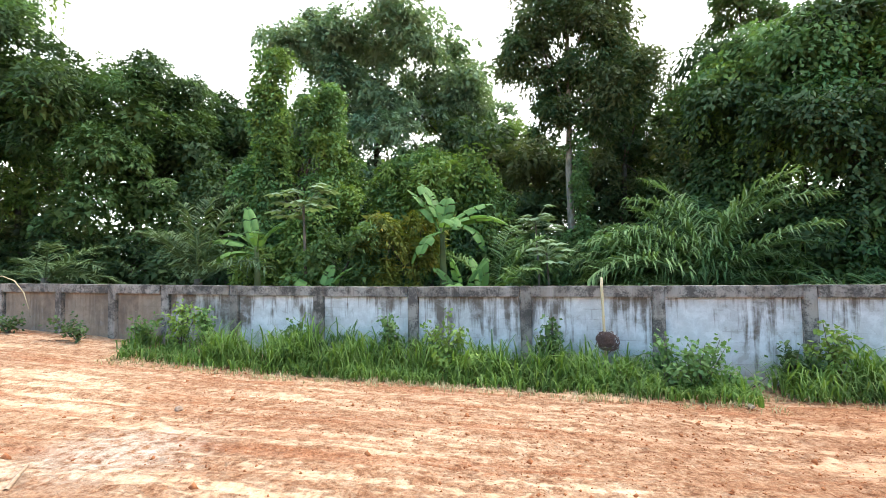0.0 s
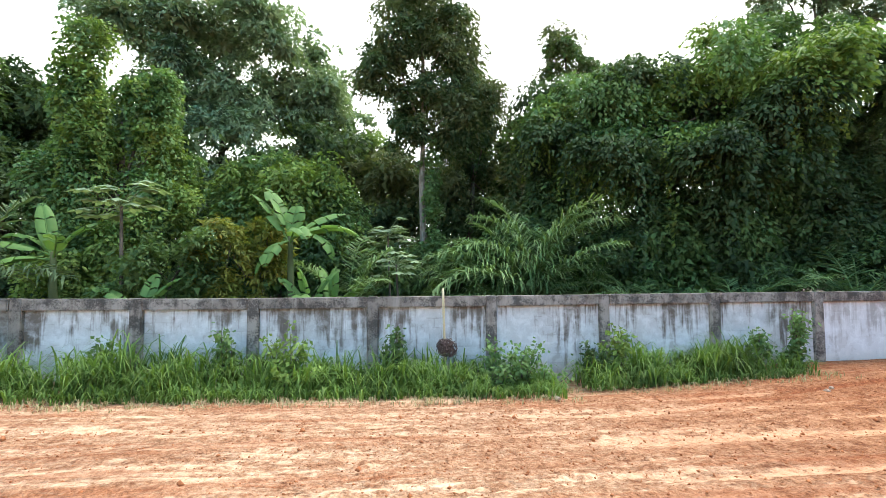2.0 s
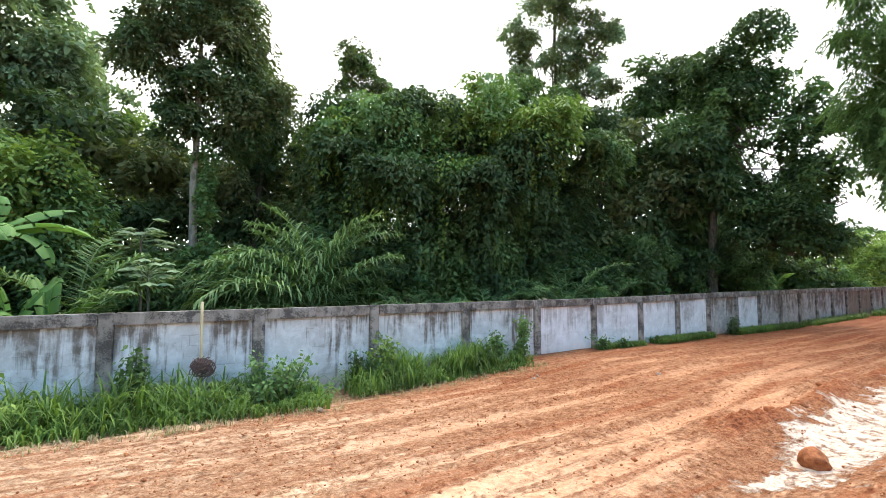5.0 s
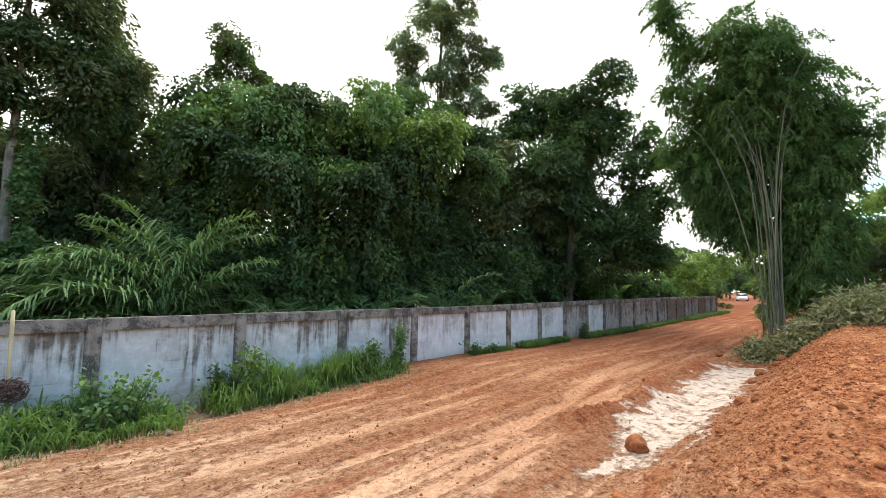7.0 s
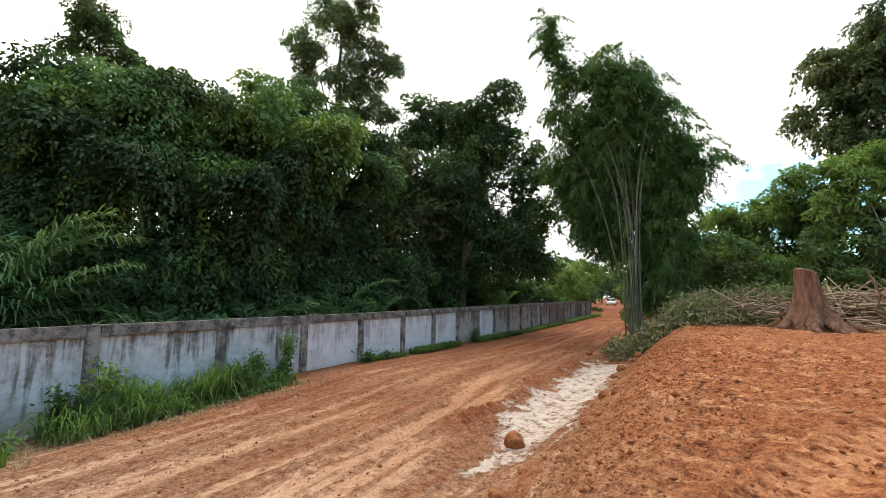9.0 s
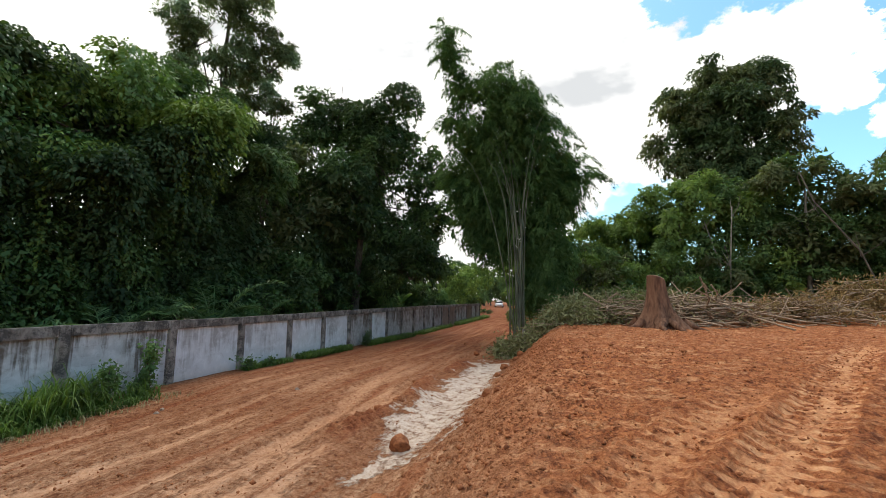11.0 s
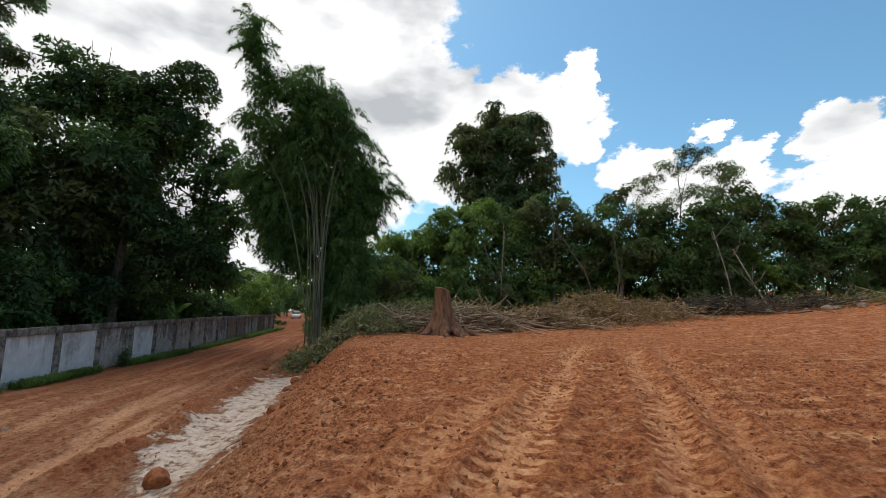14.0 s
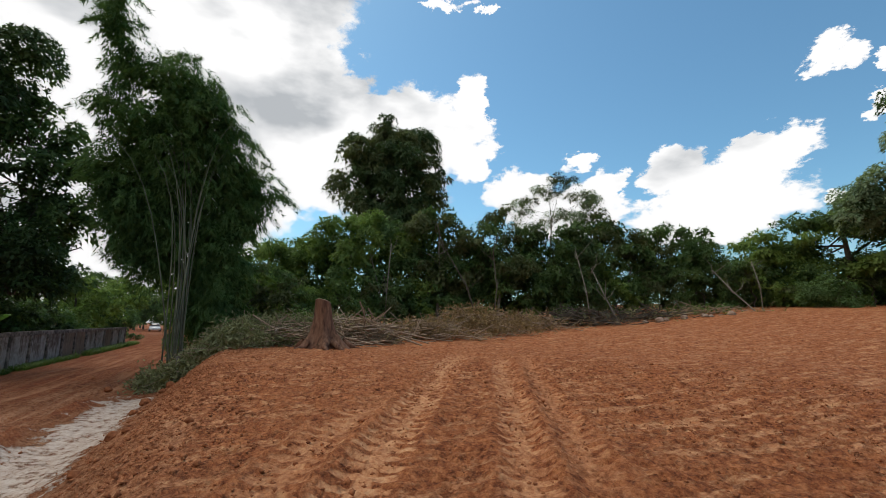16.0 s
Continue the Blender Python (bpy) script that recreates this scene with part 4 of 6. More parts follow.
tree("tall_sparse_tree", 46.5, 29, "tall slender tree with thin airy foliage", [LEAF_OLIVE, LEAF_BLUE_HAZE],
     [(0.2, 0, 21.0, (2.6, 2.4, 2.4)), (-2.0, 0, 18.6, (2.0, 2, 1.8)), (2.4, 0, 18.2, (2.0, 2, 1.8)), (0.2, 0, 17, (2.2, 2, 1.8)), (-2.4, 0, 15.6, (1.6, 1.6, 1.2)), (2.4, 0, 15.0, (1.6, 1.6, 1.2)), (0.5, 0, 14, (1.8, 1.8, 1.2))],
     20000, (0.19, 0.09), 0.26, seed=11, gaps=0.2, hollow=0.25, core=0.25, clump=0.14, twigs=6)
tree("forest_tree", 43, 22, "dense dark tree behind the wall", [LEAF_DARK, LEAF_MID],
     [(0, 0, 10.6, (3, 2.6, 2)), (-2.6, 0, 9.4, (2.6, 2.4, 2)), (2.6, 0, 9.6, (2.6, 2.4, 2)), (0, 0, 6.6, (4, 3, 2.4)), (2.4, 0, 4.6, (3, 2.4, 2.4))], 17000, (0.2, 0.1), 0.22, seed=12, curtain=0.4)
tree("forest_tree", 63, 29, "dark spreading tree with gaps in its crown", [LEAF_DARK, LEAF_MID],
     [(-1.8, 0, 14.8, (3.2, 2.6, 2.2)), (2.0, 0, 14.6, (2.8, 2.6, 2.2)), (3.4, 0, 12.6, (2.2, 2.2, 1.8)), (-3.6, 0, 12.6, (2.6, 2.2, 2.0)), (0.4, 0, 11.6, (2.6, 2, 1.4)), (4.0, 0, 10.4, (2.0, 2, 1.6)), (1.8, 0, 7.4, (3.2, 2, 1.8)), (-1.8, 0, 7.2, (3.4, 2, 2.6)), (3.6, -1, 5.0, (1.8, 2, 1.6)), (4.6, 0, 8.2, (1.6, 2, 1.3)), (0, 0.6, 12.4, (4.4, 2.4, 3.0)), (0.4, 0.6, 9.4, (4.4, 2.4, 2.6)), (3.2, -0.6, 6.4, (2.6, 2, 2.4)), (-3.4, 0, 9.6, (2.8, 2.2, 2.4)), (5.4, 0, 7.4, (1.5, 1.5, 1.5)), (5.0, 0, 11.0, (1.7, 1.6, 1.4)), (5.0, 0, 4.6, (1.6, 1.6, 1.2))],
     30000, (0.24, 0.13), 0.28, seed=13, gaps=0.3, core=0.45, twigs=5)
tree("forest_tree", -9.5, 27, "soft green tree filling the gap in the wood", [LEAF_BLUE_HAZE, LEAF_LIGHT],
     [(0, 0, 12.6, (2.4, 2.2, 1.8)), (-2.2, 0, 12.0, (2.4, 2.2, 2.0)), (2.0, 0, 10.2, (2.2, 2.2, 1.8)), (0, 0, 9, (3.2, 2.4, 2.4)), (0, 0, 5.5, (3.4, 2.4, 2.6))], 9000, (0.22, 0.11), 0.2, seed=14)
tree("forest_tree", 8.8, 23, "dark companion tree beside a taller one", [LEAF_DARK, LEAF_OLIVE],
     [(0, 0, 12.4, (1.7, 1.7, 1.7)), (-0.8, 0, 10.4, (1.8, 1.8, 1.6)), (1.2, 0, 10.0, (1.8, 1.8, 1.6)), (0, 0, 8, (2.4, 2, 1.8)), (0, 0, 5, (2.4, 2, 2.2))], 8000, (0.2, 0.1), 0.18, seed=15)
tree("forest_tree", -39, 26, "dark green tree behind the wall", [LEAF_DARK, LEAF_BLUE_HAZE],
     [(0.4, 0, 9.8, (2.2, 2.2, 1.6)), (-1.8, 0, 8.2, (2.2, 2.2, 1.6)), (1.8, 0, 9.2, (2.2, 2.2, 1.6)), (0, 0, 7, (3.2, 2.4, 2.2))], 7000, (0.22, 0.11), 0.2, seed=16)
# the deep wood behind
k = 0
for az, d, top in ((-66, 26, 12), (-56, 30, 12), (-40, 30, 11), (-33, 32, 13), (-24, 21, 8), (-8, 24, 10.5), (-3, 32, 12), (8, 24, 9), (17, 34, 12), (26, 30, 12), (35, 31, 13), (52, 26, 11), (53, 36, 13), (58, 33, 9), (65, 42, 10), (62, 36, 7)):
    k += 1
    tree("wood_tree", az, d, "dark woodland tree deep behind the wall", [LEAF_DARK, LEAF_MID if k % 2 else LEAF_OLIVE],
         [(0, 0, top - 2, (3.6, 3, 2.6)), (-3, 0, top - 3.4, (3, 3, 2.6)), (3, 0, top - 3.2, (3, 3, 2.6)), (0, 0, top - 6.0, (4.6, 3, 2.8)), (1, 0, 3.0, (5, 2.4, 2.8))], 2300, (0.32, 0.17), 0.2, seed=20 + k, core=0.8, group="woodland trees")
# the thicket that closes the wood off
k = 0
for az in range(-66, 67, 6):
    k += 1
    tree("thicket_tree", az, 40 if az < 50 else 46, "dark tangled thicket deep in the wood", [LEAF_DARK],
         [(0, 0, 6.6, (3.2, 2, 2.4)), (-1.6, 0, 4.0, (3.0, 2, 2.4)), (1.8, 0, 3.8, (3.0, 2, 2.4)), (0, 0, 2.2, (3.6, 2, 2.0))], 700, (0.5, 0.3), 0.16, seed=300 + k, core=0.9, lumps=3, group="thicket in the wood")
# low scrub just behind the wall
k = 0
for az, yy, h, w in ((-62, 15, 4.5, 3), (-54, 15, 4.6, 3), (-46, 15.5, 4.2, 2.6), (-39, 15.5, 3.8, 2.0), (-31, 16, 3.8, 2.0), (-24, 15.5, 4.0, 1.9), (-10, 16, 3.4, 1.6), (-3, 16.5, 3.4, 1.7), (7, 15.5, 3.4, 1.6), (12, 16.5, 4.2, 1.9), (20, 16, 4.6, 2.2), (27, 15.5, 4.4, 2.4), (34, 15.5, 4.2, 2.2), (41, 15, 4.4, 2.4), (47, 14.5, 4.4, 2.4), (53, 14, 4.6, 2.6), (58, 14, 4.8, 2.6), (63, 13.5, 5, 3), (67, 13.5, 5, 3), (69.5, 13.5, 4, 2.4), (72, 13.5, 4, 2.4)):
    d = yy / math.cos(radians(az))
    k += 1
    # left of -20 degrees only the darkest leaves, so shade sits in their colour
    tree("shrub", az, d, "dense dark green scrub behind the wall", [LEAF_DARK] if az < -20 else [LEAF_DARK, LEAF_MID] if k % 3 else [LEAF_DARK, LEAF_VINE],
         [(0, 0, h - 1.2, (w, 1.4, 1.5)), (-w * 0.7, 0, h - 1.9, (w * 0.7, 1.2, 1.5)), (w * 0.7, 0, h - 1.7, (w * 0.7, 1.2, 1.5))], 2900, (0.18, 0.10), 0.06, seed=50 + k, category="shrub", group="scrub behind the wall")

# trees at the road's far end
k = 0
for az, d, h, m in ((74.5, 62, 8, LEAF_LIGHT), (77, 75, 9, LEAF_LIGHT), (78.6, 100, 11, LEAF_MID), (81.4, 130, 12, LEAF_LIGHT), (85, 52, 10, LEAF_MID), (87, 46, 9, LEAF_LIGHT), (90, 42, 9.5, LEAF_LIGHT), (72.5, 75, 11, LEAF_MID), (76, 95, 11, LEAF_MID), (76.0, 70, 6, LEAF_MID), (79.4, 112, 9, LEAF_DARK), (84.6, 80, 7, LEAF_MID), (86.0, 70, 8, LEAF_LIGHT), (80.2, 122, 9, LEAF_MID), (82.4, 124, 10, LEAF_MID), (81.3, 150, 11, LEAF_DARK), (79.9, 150, 10, LEAF_MID), (82.9, 145, 9, LEAF_LIGHT)):
    k += 1
    tree("roadside_tree", az, d, "bright green tree beside the far road", [m],
         [(0, 0, h - 1.8, (3, 3, 2.2)), (-2.4, 0, h - 3.4, (2.6, 2.6, 2.4)), (2.4, 0, h - 3.2, (2.6, 2.6, 2.4)), (0, 0, max(2.6, h - 5.6), (3.6, 3, 2.6))], 1200, (0.34, 0.19), 0.2, seed=90 + k, group="roadside trees")

# low growth along the far road's edge
for i, (az, d, h) in enumerate(((83.9, 27, 0.7), (83.5, 34, 0.9), (83.2, 44, 1.0), (83.0, 58, 1.2), (85.2, 48, 1.8), (79.4, 62, 0.9))):
    z0 = ground_z(*spot(az, d))
    tree("roadside_bush", az, d, "low dull green bush on the verge of the far road", [LEAF_OLIVE, LEAF_MID],
         [(0, 0, z0 + h * 0.5, (h * 0.8, h * 0.8, h * 0.55)), (h * 0.7, 0, z0 + h * 0.35, (h * 0.6, h * 0.6, h * 0.4))], 700, (0.14, 0.07), 0.03, seed=240 + i, category="bush", group="bushes on the verge", lumps=4)

# the field's far edge
tree("round_crowned_tree", 107.5, 40, "tall dark round-crowned tree beyond the field", [LEAF_DARK, LEAF_OLIVE],
     [(0, 0, 19.0, (3.6, 3.4, 3.4)), (-2.5, 0, 18.6, (2.3, 2.6, 2.6)), (2.7, 0, 18.2, (2.3, 2.6, 2.6)), (-2.4, 0, 13.6, (2.6, 2.6, 2.6)), (2.6, 0, 13.4, (2.4, 2.6, 2.4)), (0, 0, 14, (3, 3, 3.2)), (-3.2, 0, 15.4, (2.2, 2.4, 2.6)), (3.3, 0, 15.2, (2.2, 2.4, 2.6)), (-1.6, 0, 11.6, (2.6, 2.4, 2.4)), (1.8, 0, 11.4, (2.6, 2.4, 2.4)), (-0.2, 0, 19.8, (2.6, 2.2, 2.2)), (0, 0, 16.6, (3.6, 3, 3.4))], 22000, (0.28, 0.14), 0.35, seed=101, gaps=0.35, droop=0.7, core=0.62)
tree("airy_tree", 128.5, 36, "slender tree with thin feathery foliage", [LEAF_BLUE_HAZE, LEAF_OLIVE],
     [(0.4, 0, 13.8, (2.4, 1.8, 1.1)), (-2.2, 0, 12.2, (2.0, 1.6, 0.9)), (2.6, 0, 12.6, (2.0, 1.6, 0.9)), (0.2, 0, 11.4, (3.2, 1.6, 0.9)), (-2.6, 0, 10.4, (1.5, 1.5, 0.7)), (2.6, 0, 10.8, (1.5, 1.5, 0.7))], 9000, (0.16, 0.06), 0.09, BARK_PALE, seed=102, gaps=0.4, hollow=0.3, clump=0.17, core=0, flat=0.9, twigs=16)
tree("rain_tree", 157, 40, "broad umbrella-crowned tree beyond the field", [LEAF_MID, LEAF_LIGHT],
     [(0, 0, 9.6, (4, 3, 1.7)), (-4, 0, 8.2, (3.4, 3, 1.5)), (4, 0, 9, (4, 3, 1.8)), (-2, 0, 6.6, (4, 3, 1.5)), (3, 0, 6.4, (5, 3, 1.8)), (-3, 0.5, 4.6, (3.6, 2.6, 1.6)), (3.6, 0.5, 4.4, (3.8, 2.6, 1.8))], 14000, (0.24, 0.12), 0.3, seed=103, droop=0.1, core=1.0)
tree("forest_tree", 163, 36, "tall dark tree beyond the field", [LEAF_BLUE_HAZE, LEAF_DARK],
     [(0, 0, 14.4, (2.6, 2.6, 2.4)), (-1.2, 0, 11.0, (2.6, 2.6, 2.0)), (2.4, 0, 11, (3, 3, 3)), (-2.6, 0, 9.4, (1.8, 2, 1.2))], 9000, (0.22, 0.1), 0.28, seed=104)
k = 0
for az, d, h, w, m in ((92, 27, 6.5, 2.6, LEAF_SUNLIT), (95, 31, 8, 3, LEAF_SUNLIT), (98.5, 30, 9.6, 2.4, LEAF_LIGHT), (102.5, 28, 10.6, 2.6, LEAF_SUNLIT), (106.5, 29, 10.0, 2.6, LEAF_MID), (110.5, 30, 9.4, 2.2, LEAF_LIGHT), (114, 29, 10.6, 2.2, LEAF_OLIVE), (117.5, 31, 9.6, 2.4, LEAF_OLIVE), (121.5, 30, 10.9, 2.4, LEAF_OLIVE), (125.5, 32, 9.0, 2.6, LEAF_DARK), (129.5, 31, 9.8, 2.4, LEAF_DARK), (133.5, 34, 11.4, 2.4, LEAF_OLIVE), (137.5, 35, 9.6, 2.6, LEAF_OLIVE), (141, 36, 11.0, 2.6, LEAF_MID), (144.5, 38, 9.4, 3.0, LEAF_OLIVE), (148, 40, 8.2, 3.0, LEAF_OLIVE), (112.5, 33, 8, 3, LEAF_OLIVE), (119.5, 34, 8, 3, LEAF_DARK), (131, 36, 8.6, 3, LEAF_OLIVE), (152, 44, 8, 3.4, LEAF_MID), (166, 44, 9, 4, LEAF_MID), (172, 40, 9, 4, LEAF_MID), (156.5, 47, 7.5, 3.6, LEAF_OLIVE), (161, 46, 8, 3.6, LEAF_DARK)):
    k += 1
    tree("edge_tree", az, d, "bushy tree at the field's edge", [m, LEAF_SUNLIT if m == LEAF_SUNLIT else LEAF_MID],
         [(0, 0, h - 1.6, (w * 0.8, 2, 1.7)), (-w * 0.7, 0, h - 3.0, (w * 0.7, 2, 1.8)), (w * 0.7, 0, h - 2.8, (w * 0.7, 2, 1.8)), (0, -0.5, h - 4.8, (w * 1.1, 2, 2.0))], 2900, (0.20, 0.10), 0.12, BARK_PALE, seed=110 + k, group="trees along the field", gaps=0.35)
# undergrowth along the field's far edge
k = 0
for az, d, h in ((91, 24, 5.2), (93.5, 25, 5.4), (97, 25.5, 5.0), (101, 26, 5.4), (105, 27, 5.0), (109.5, 28, 5.4), (114, 29, 5.2), (118, 30, 5.6), (122.5, 30.5, 5.6), (127, 31, 5.4), (131.5, 32, 5.8), (136, 33.5, 6.0), (140.5, 35, 6.0), (145, 36.5, 6.0), (149.5, 38, 5.8), (154, 39, 5.6), (158.5, 40, 5.6), (163, 40, 5.8), (168, 40, 6)):
    k += 1
    z0 = ground_z(*spot(az, d))
    tree("undergrowth_bush", az, d, "dark leafy undergrowth below the trees at the field's edge", [LEAF_SUNLIT if az < 104 else (LEAF_MID if k % 3 else LEAF_LIGHT), LEAF_OLIVE if k % 2 else LEAF_MID],
         [(0, 0, z0 + 2.4, (1.7, 1.4, 1.2)), (-1.3, 0, z0 + 1.2, (1.5, 1.3, 1.2)), (1.3, 0, z0 + 1.2, (1.5, 1.3, 1.2))], 2000, (0.14, 0.07), 0.05, seed=170 + k, category="bush", group="undergrowth by the field")
tree("hedge_bush", 156.2, 36, "rounded bright green bush at the field's edge", [LEAF_MID], [(0, 0, ground_z(*spot(156.2, 36)) + 1.0, (2.0, 1.6, 1.3))], 2600, (0.12, 0.07), 0.05, seed=195, category="bush")
# closing the place behind the camera
k = 0
for az in range(182, 300, 13):
    k += 1
    tree("distant_tree", az, 55, "green tree on the far side of the field", [LEAF_MID],
         [(0, 0, 7, (5, 4, 3)), (-4, 0, 5, (4, 4, 3)), (4, 0, 5, (4, 4, 3))], 500, (0.8, 0.4), 0.3, seed=140 + k, core=0.2, group="distant trees")


# ---------------------------------------------------------------- bamboo
def bamboo_clump(az, d):
    rng = np.random.default_rng(77)
    x, y = spot(az, d)
    z = ground_z(x, y)
    t = thing("bamboo_clump", (x, y, z), "tall bamboo clump with pale culms and feathery drooping tops", "bamboo")
    a = radians(az)
    right, away = Vector((math.cos(a), -math.sin(a), 0)), Vector((math.sin(a), math.cos(a), 0))
    for i in range(18):
        s, w = rng.normal(0.30, 0.17), rng.normal(-0.2, 0.25)
        lean, back = rng.normal(0.0, 0.028), rng.normal(0.05, 0.05)
        if i == 0:
            s, lean = 0.2, -0.17
        h = rng.uniform(8.5, 12.5)
        pts, rad = [], []
        for j in range(9):
            u = j / 8
            pts.append(right * (s + lean * h * u + 0.5 * math.copysign(1, lean) * u ** 4 * 2) + away * (w + back * h * u) + Vector((0, 0, h * (u - 0.10 * u ** 5))))
            rad.append(0.030 * (1 - 0.75 * u))
        g1 = Geo()
        g1.tube(pts, rad, 6)
        for j in range(1, 24):      # the rings at the joints
            u = j / 24
            k = min(7, int(u * 8))
            p = pts[k].lerp(pts[k + 1], u * 8 - k)
            r = 0.034 * (1 - 0.75 * u) * 1.18
            g1.tube([p, p + Vector((0, 0, 0.03))], [r, r], 6, cap=False)
        part("culm", g1, CULM, t, smooth=True)
    g2 = Geo()
    local = []
    for s, h, r in ((-0.7, 10.9, (1.5, 1.5, 1.5)), (0.4, 10.2, (1.5, 1.5, 1.5)), (1.2, 8.9, (1.4, 1.5, 1.5)), (-2.0, 9.1, (1.3, 1.3, 1.3)), (-2.4, 7.4, (1.2, 1.3, 1.2)), (-0.2, 8.4, (2.0, 1.6, 1.8)), (1.9, 7.2, (1.2, 1.3, 1.4)),
                    (-1.6, 6.0, (1.1, 1.2, 1.2)), (2.0, 5.2, (1.3, 1.3, 1.5)), (2.0, 3.2, (1.2, 1.2, 1.6)), (0.5, 6.4, (1.6, 1.2, 1.6)), (-2.5, 11.3, (0.7, 0.7, 1.1)), (-2.9, 12.8, (0.6, 0.6, 1.0)), (-3.2, 14.0, (0.4, 0.4, 0.7)), (2.7, 7.9, (0.7, 0.7, 0.5)), (1.6, 1.6, (1.0, 0.8, 1.2)), (-3.2, 9.9, (0.7, 0.7, 0.6)),
                    (2.0, 1.2, (1.2, 1.0, 1.0)), (2.6, 5.9, (0.9, 0.9, 0.9)), (-1.5, 5.0, (1.0, 1.0, 1.1)), (-1.0, 3.6, (0.7, 0.8, 0.9)), (-2.4, 6.3, (0.9, 0.9, 0.9)), (3.4, 7.0, (0.6, 0.6, 0.4)), (0.8, 4.4, (0.9, 0.8, 1.4)), (1.0, 2.4, (0.7, 0.7, 1.4)), (-0.3, 6.8, (1.7, 1.0, 1.6)), (0.9, 2.6, (0.9, 0.8, 2.0)), (1.6, 4.2, (1.5, 0.9, 1.8)), (1.9, 2.0, (1.5, 0.9, 1.6)), (-0.4, 4.6, (1.3, 0.9, 1.5)), (2.3, 6.4, (1.2, 0.9, 1.4)), (-2.0, 5.2, (1.1, 1.0, 1.1)), (-1.7, 4.0, (0.9, 0.9, 0.9)), (-1.4, 7.6, (1.4, 1.2, 1.4)), (0.5, 1.4, (0.8, 0.7, 1.3)), (-0.4, 3.9, (1.1, 0.7, 1.2))):
        o = right * s + away * (1.6 if h < 8 else 1.0 if h < 10 else 0.3)
        local.append(((o[0], o[1], h + 0.9), r))
    crown_leaves(g2, local, 52000, 0.23, 0.052, rng, clump=0.155, droop=0.7, hollow=0.6, gaps=0.48, core=0.75, flat=0.6, nod=0.9)
    # plumes that stick out and nod
    for i in range(300):
        c, r = local[int(rng.integers(0, 24))]
        dirn = Vector((rng.normal(), rng.normal(), rng.uniform(-0.1, 1.0))).normalized()
        p0 = Vector(c) + Vector((dirn.x * r[0], dirn.y * r[1], dirn.z * r[2])) * 0.8
        far = rng.uniform(0.6, 1.3)
        q = []
        for u in np.linspace(0, 1, 12):
            p = p0 + dirn * far * u + Vector((0, 0, -0.75 * far * u * u))
            q += [p + Vector(rng.normal(0, 0.11 * (1.2 - u), 3)) for _ in range(9)]
        q = np.array(q)
        leaves(g2, q, np.tile(np.array(dirn), (len(q), 1)), 0.21, 0.042, rng, 0.9, 0.7, 0, True, unit(np.tile(np.array([dirn.x, dirn.y, 1.0]), (len(q), 1)) + rng.normal(0, 0.3, (len(q), 3))))
    part("crown", g2, [LEAF_BAMBOO], t, "feathery green bamboo leaves")
    return t


bamboo_clump(83.3, 20.5)


# ---------------------------------------------------------------- palms, bananas and other plants behind the wall
def frond_geo(length, pitch, droop, pairs, leaflet, rng, rachis=0.022, hang=0.5, twist=0.0):
    """One feather-shaped palm frond that rises at pitch and arches over; it points along +x."""
    g1 = Geo()
    n = 14
    pts, ang = [Vector((0, 0, 0))], pitch
    for i in range(n):
        step = length / n
        pts.append(pts[-1] + Vector((math.cos(ang), twist * (i / n) * 0.4, math.sin(ang))) * step)
        ang -= droop / n * (0.5 + i / n)
    g1.tube(pts, [rachis * (1.3 - 1.15 * i / n) for i in range(n + 1)], 5)
    base, d, sgn, ln = [], [], [], []
    for k in range(pairs):
        u = 0.12 + 0.88 * (k + 0.5) / pairs
        f = u * n
        i = min(n - 1, int(f))
        p = pts[i].lerp(pts[i + 1], f - i)
        t = (pts[i + 1] - pts[i]).normalized()
        up = Vector((0, 1, 0)).cross(t) * -1
        for sd in (-1, 1):
            v = t * (0.22 + 0.55 * u) + Vector((0, sd, 0)) * rng.uniform(0.8, 1.0) + up * rng.uniform(-0.05, 0.5) + Vector(rng.normal(0, 0.12, 3))
            base.append(p)
            d.append(v.normalized())
            ln.append(leaflet * (0.45 + 0.75 * math.sin(math.pi * min(0.97, 0.15 + 0.8 * u))) * rng.uniform(0.85, 1.1))
    base, d, ln = np.array(base), np.array(d), np.array(ln)[:, None]
    w = 0.036
    side = unit(np.cross(d, np.array([0, 0, 1.0]) + rng.normal(0, 0.3, d.shape)))
    down = np.array([0, 0, 1.0])
    sag = hang * rng.uniform(0.35, 1.25, (len(base), 1))
    mid = base + d * ln * 0.55 - down * ln * 0.06 * sag
    tip = base + d * ln * (1 - 0.22 * sag) - down * ln * 0.50 * sag
    v = np.stack([base - side * w * 0.3, base + side * w * 0.3, mid + side * w * 0.6, mid - side * w * 0.6, tip], 1).reshape(-1, 3)
    i = np.arange(len(base))[:, None] * 5
    g1.add(v, np.concatenate([i + [[0, 1, 2]], i + [[0, 2, 3]], i + [[3, 2, 4]]], 0))
    return g1


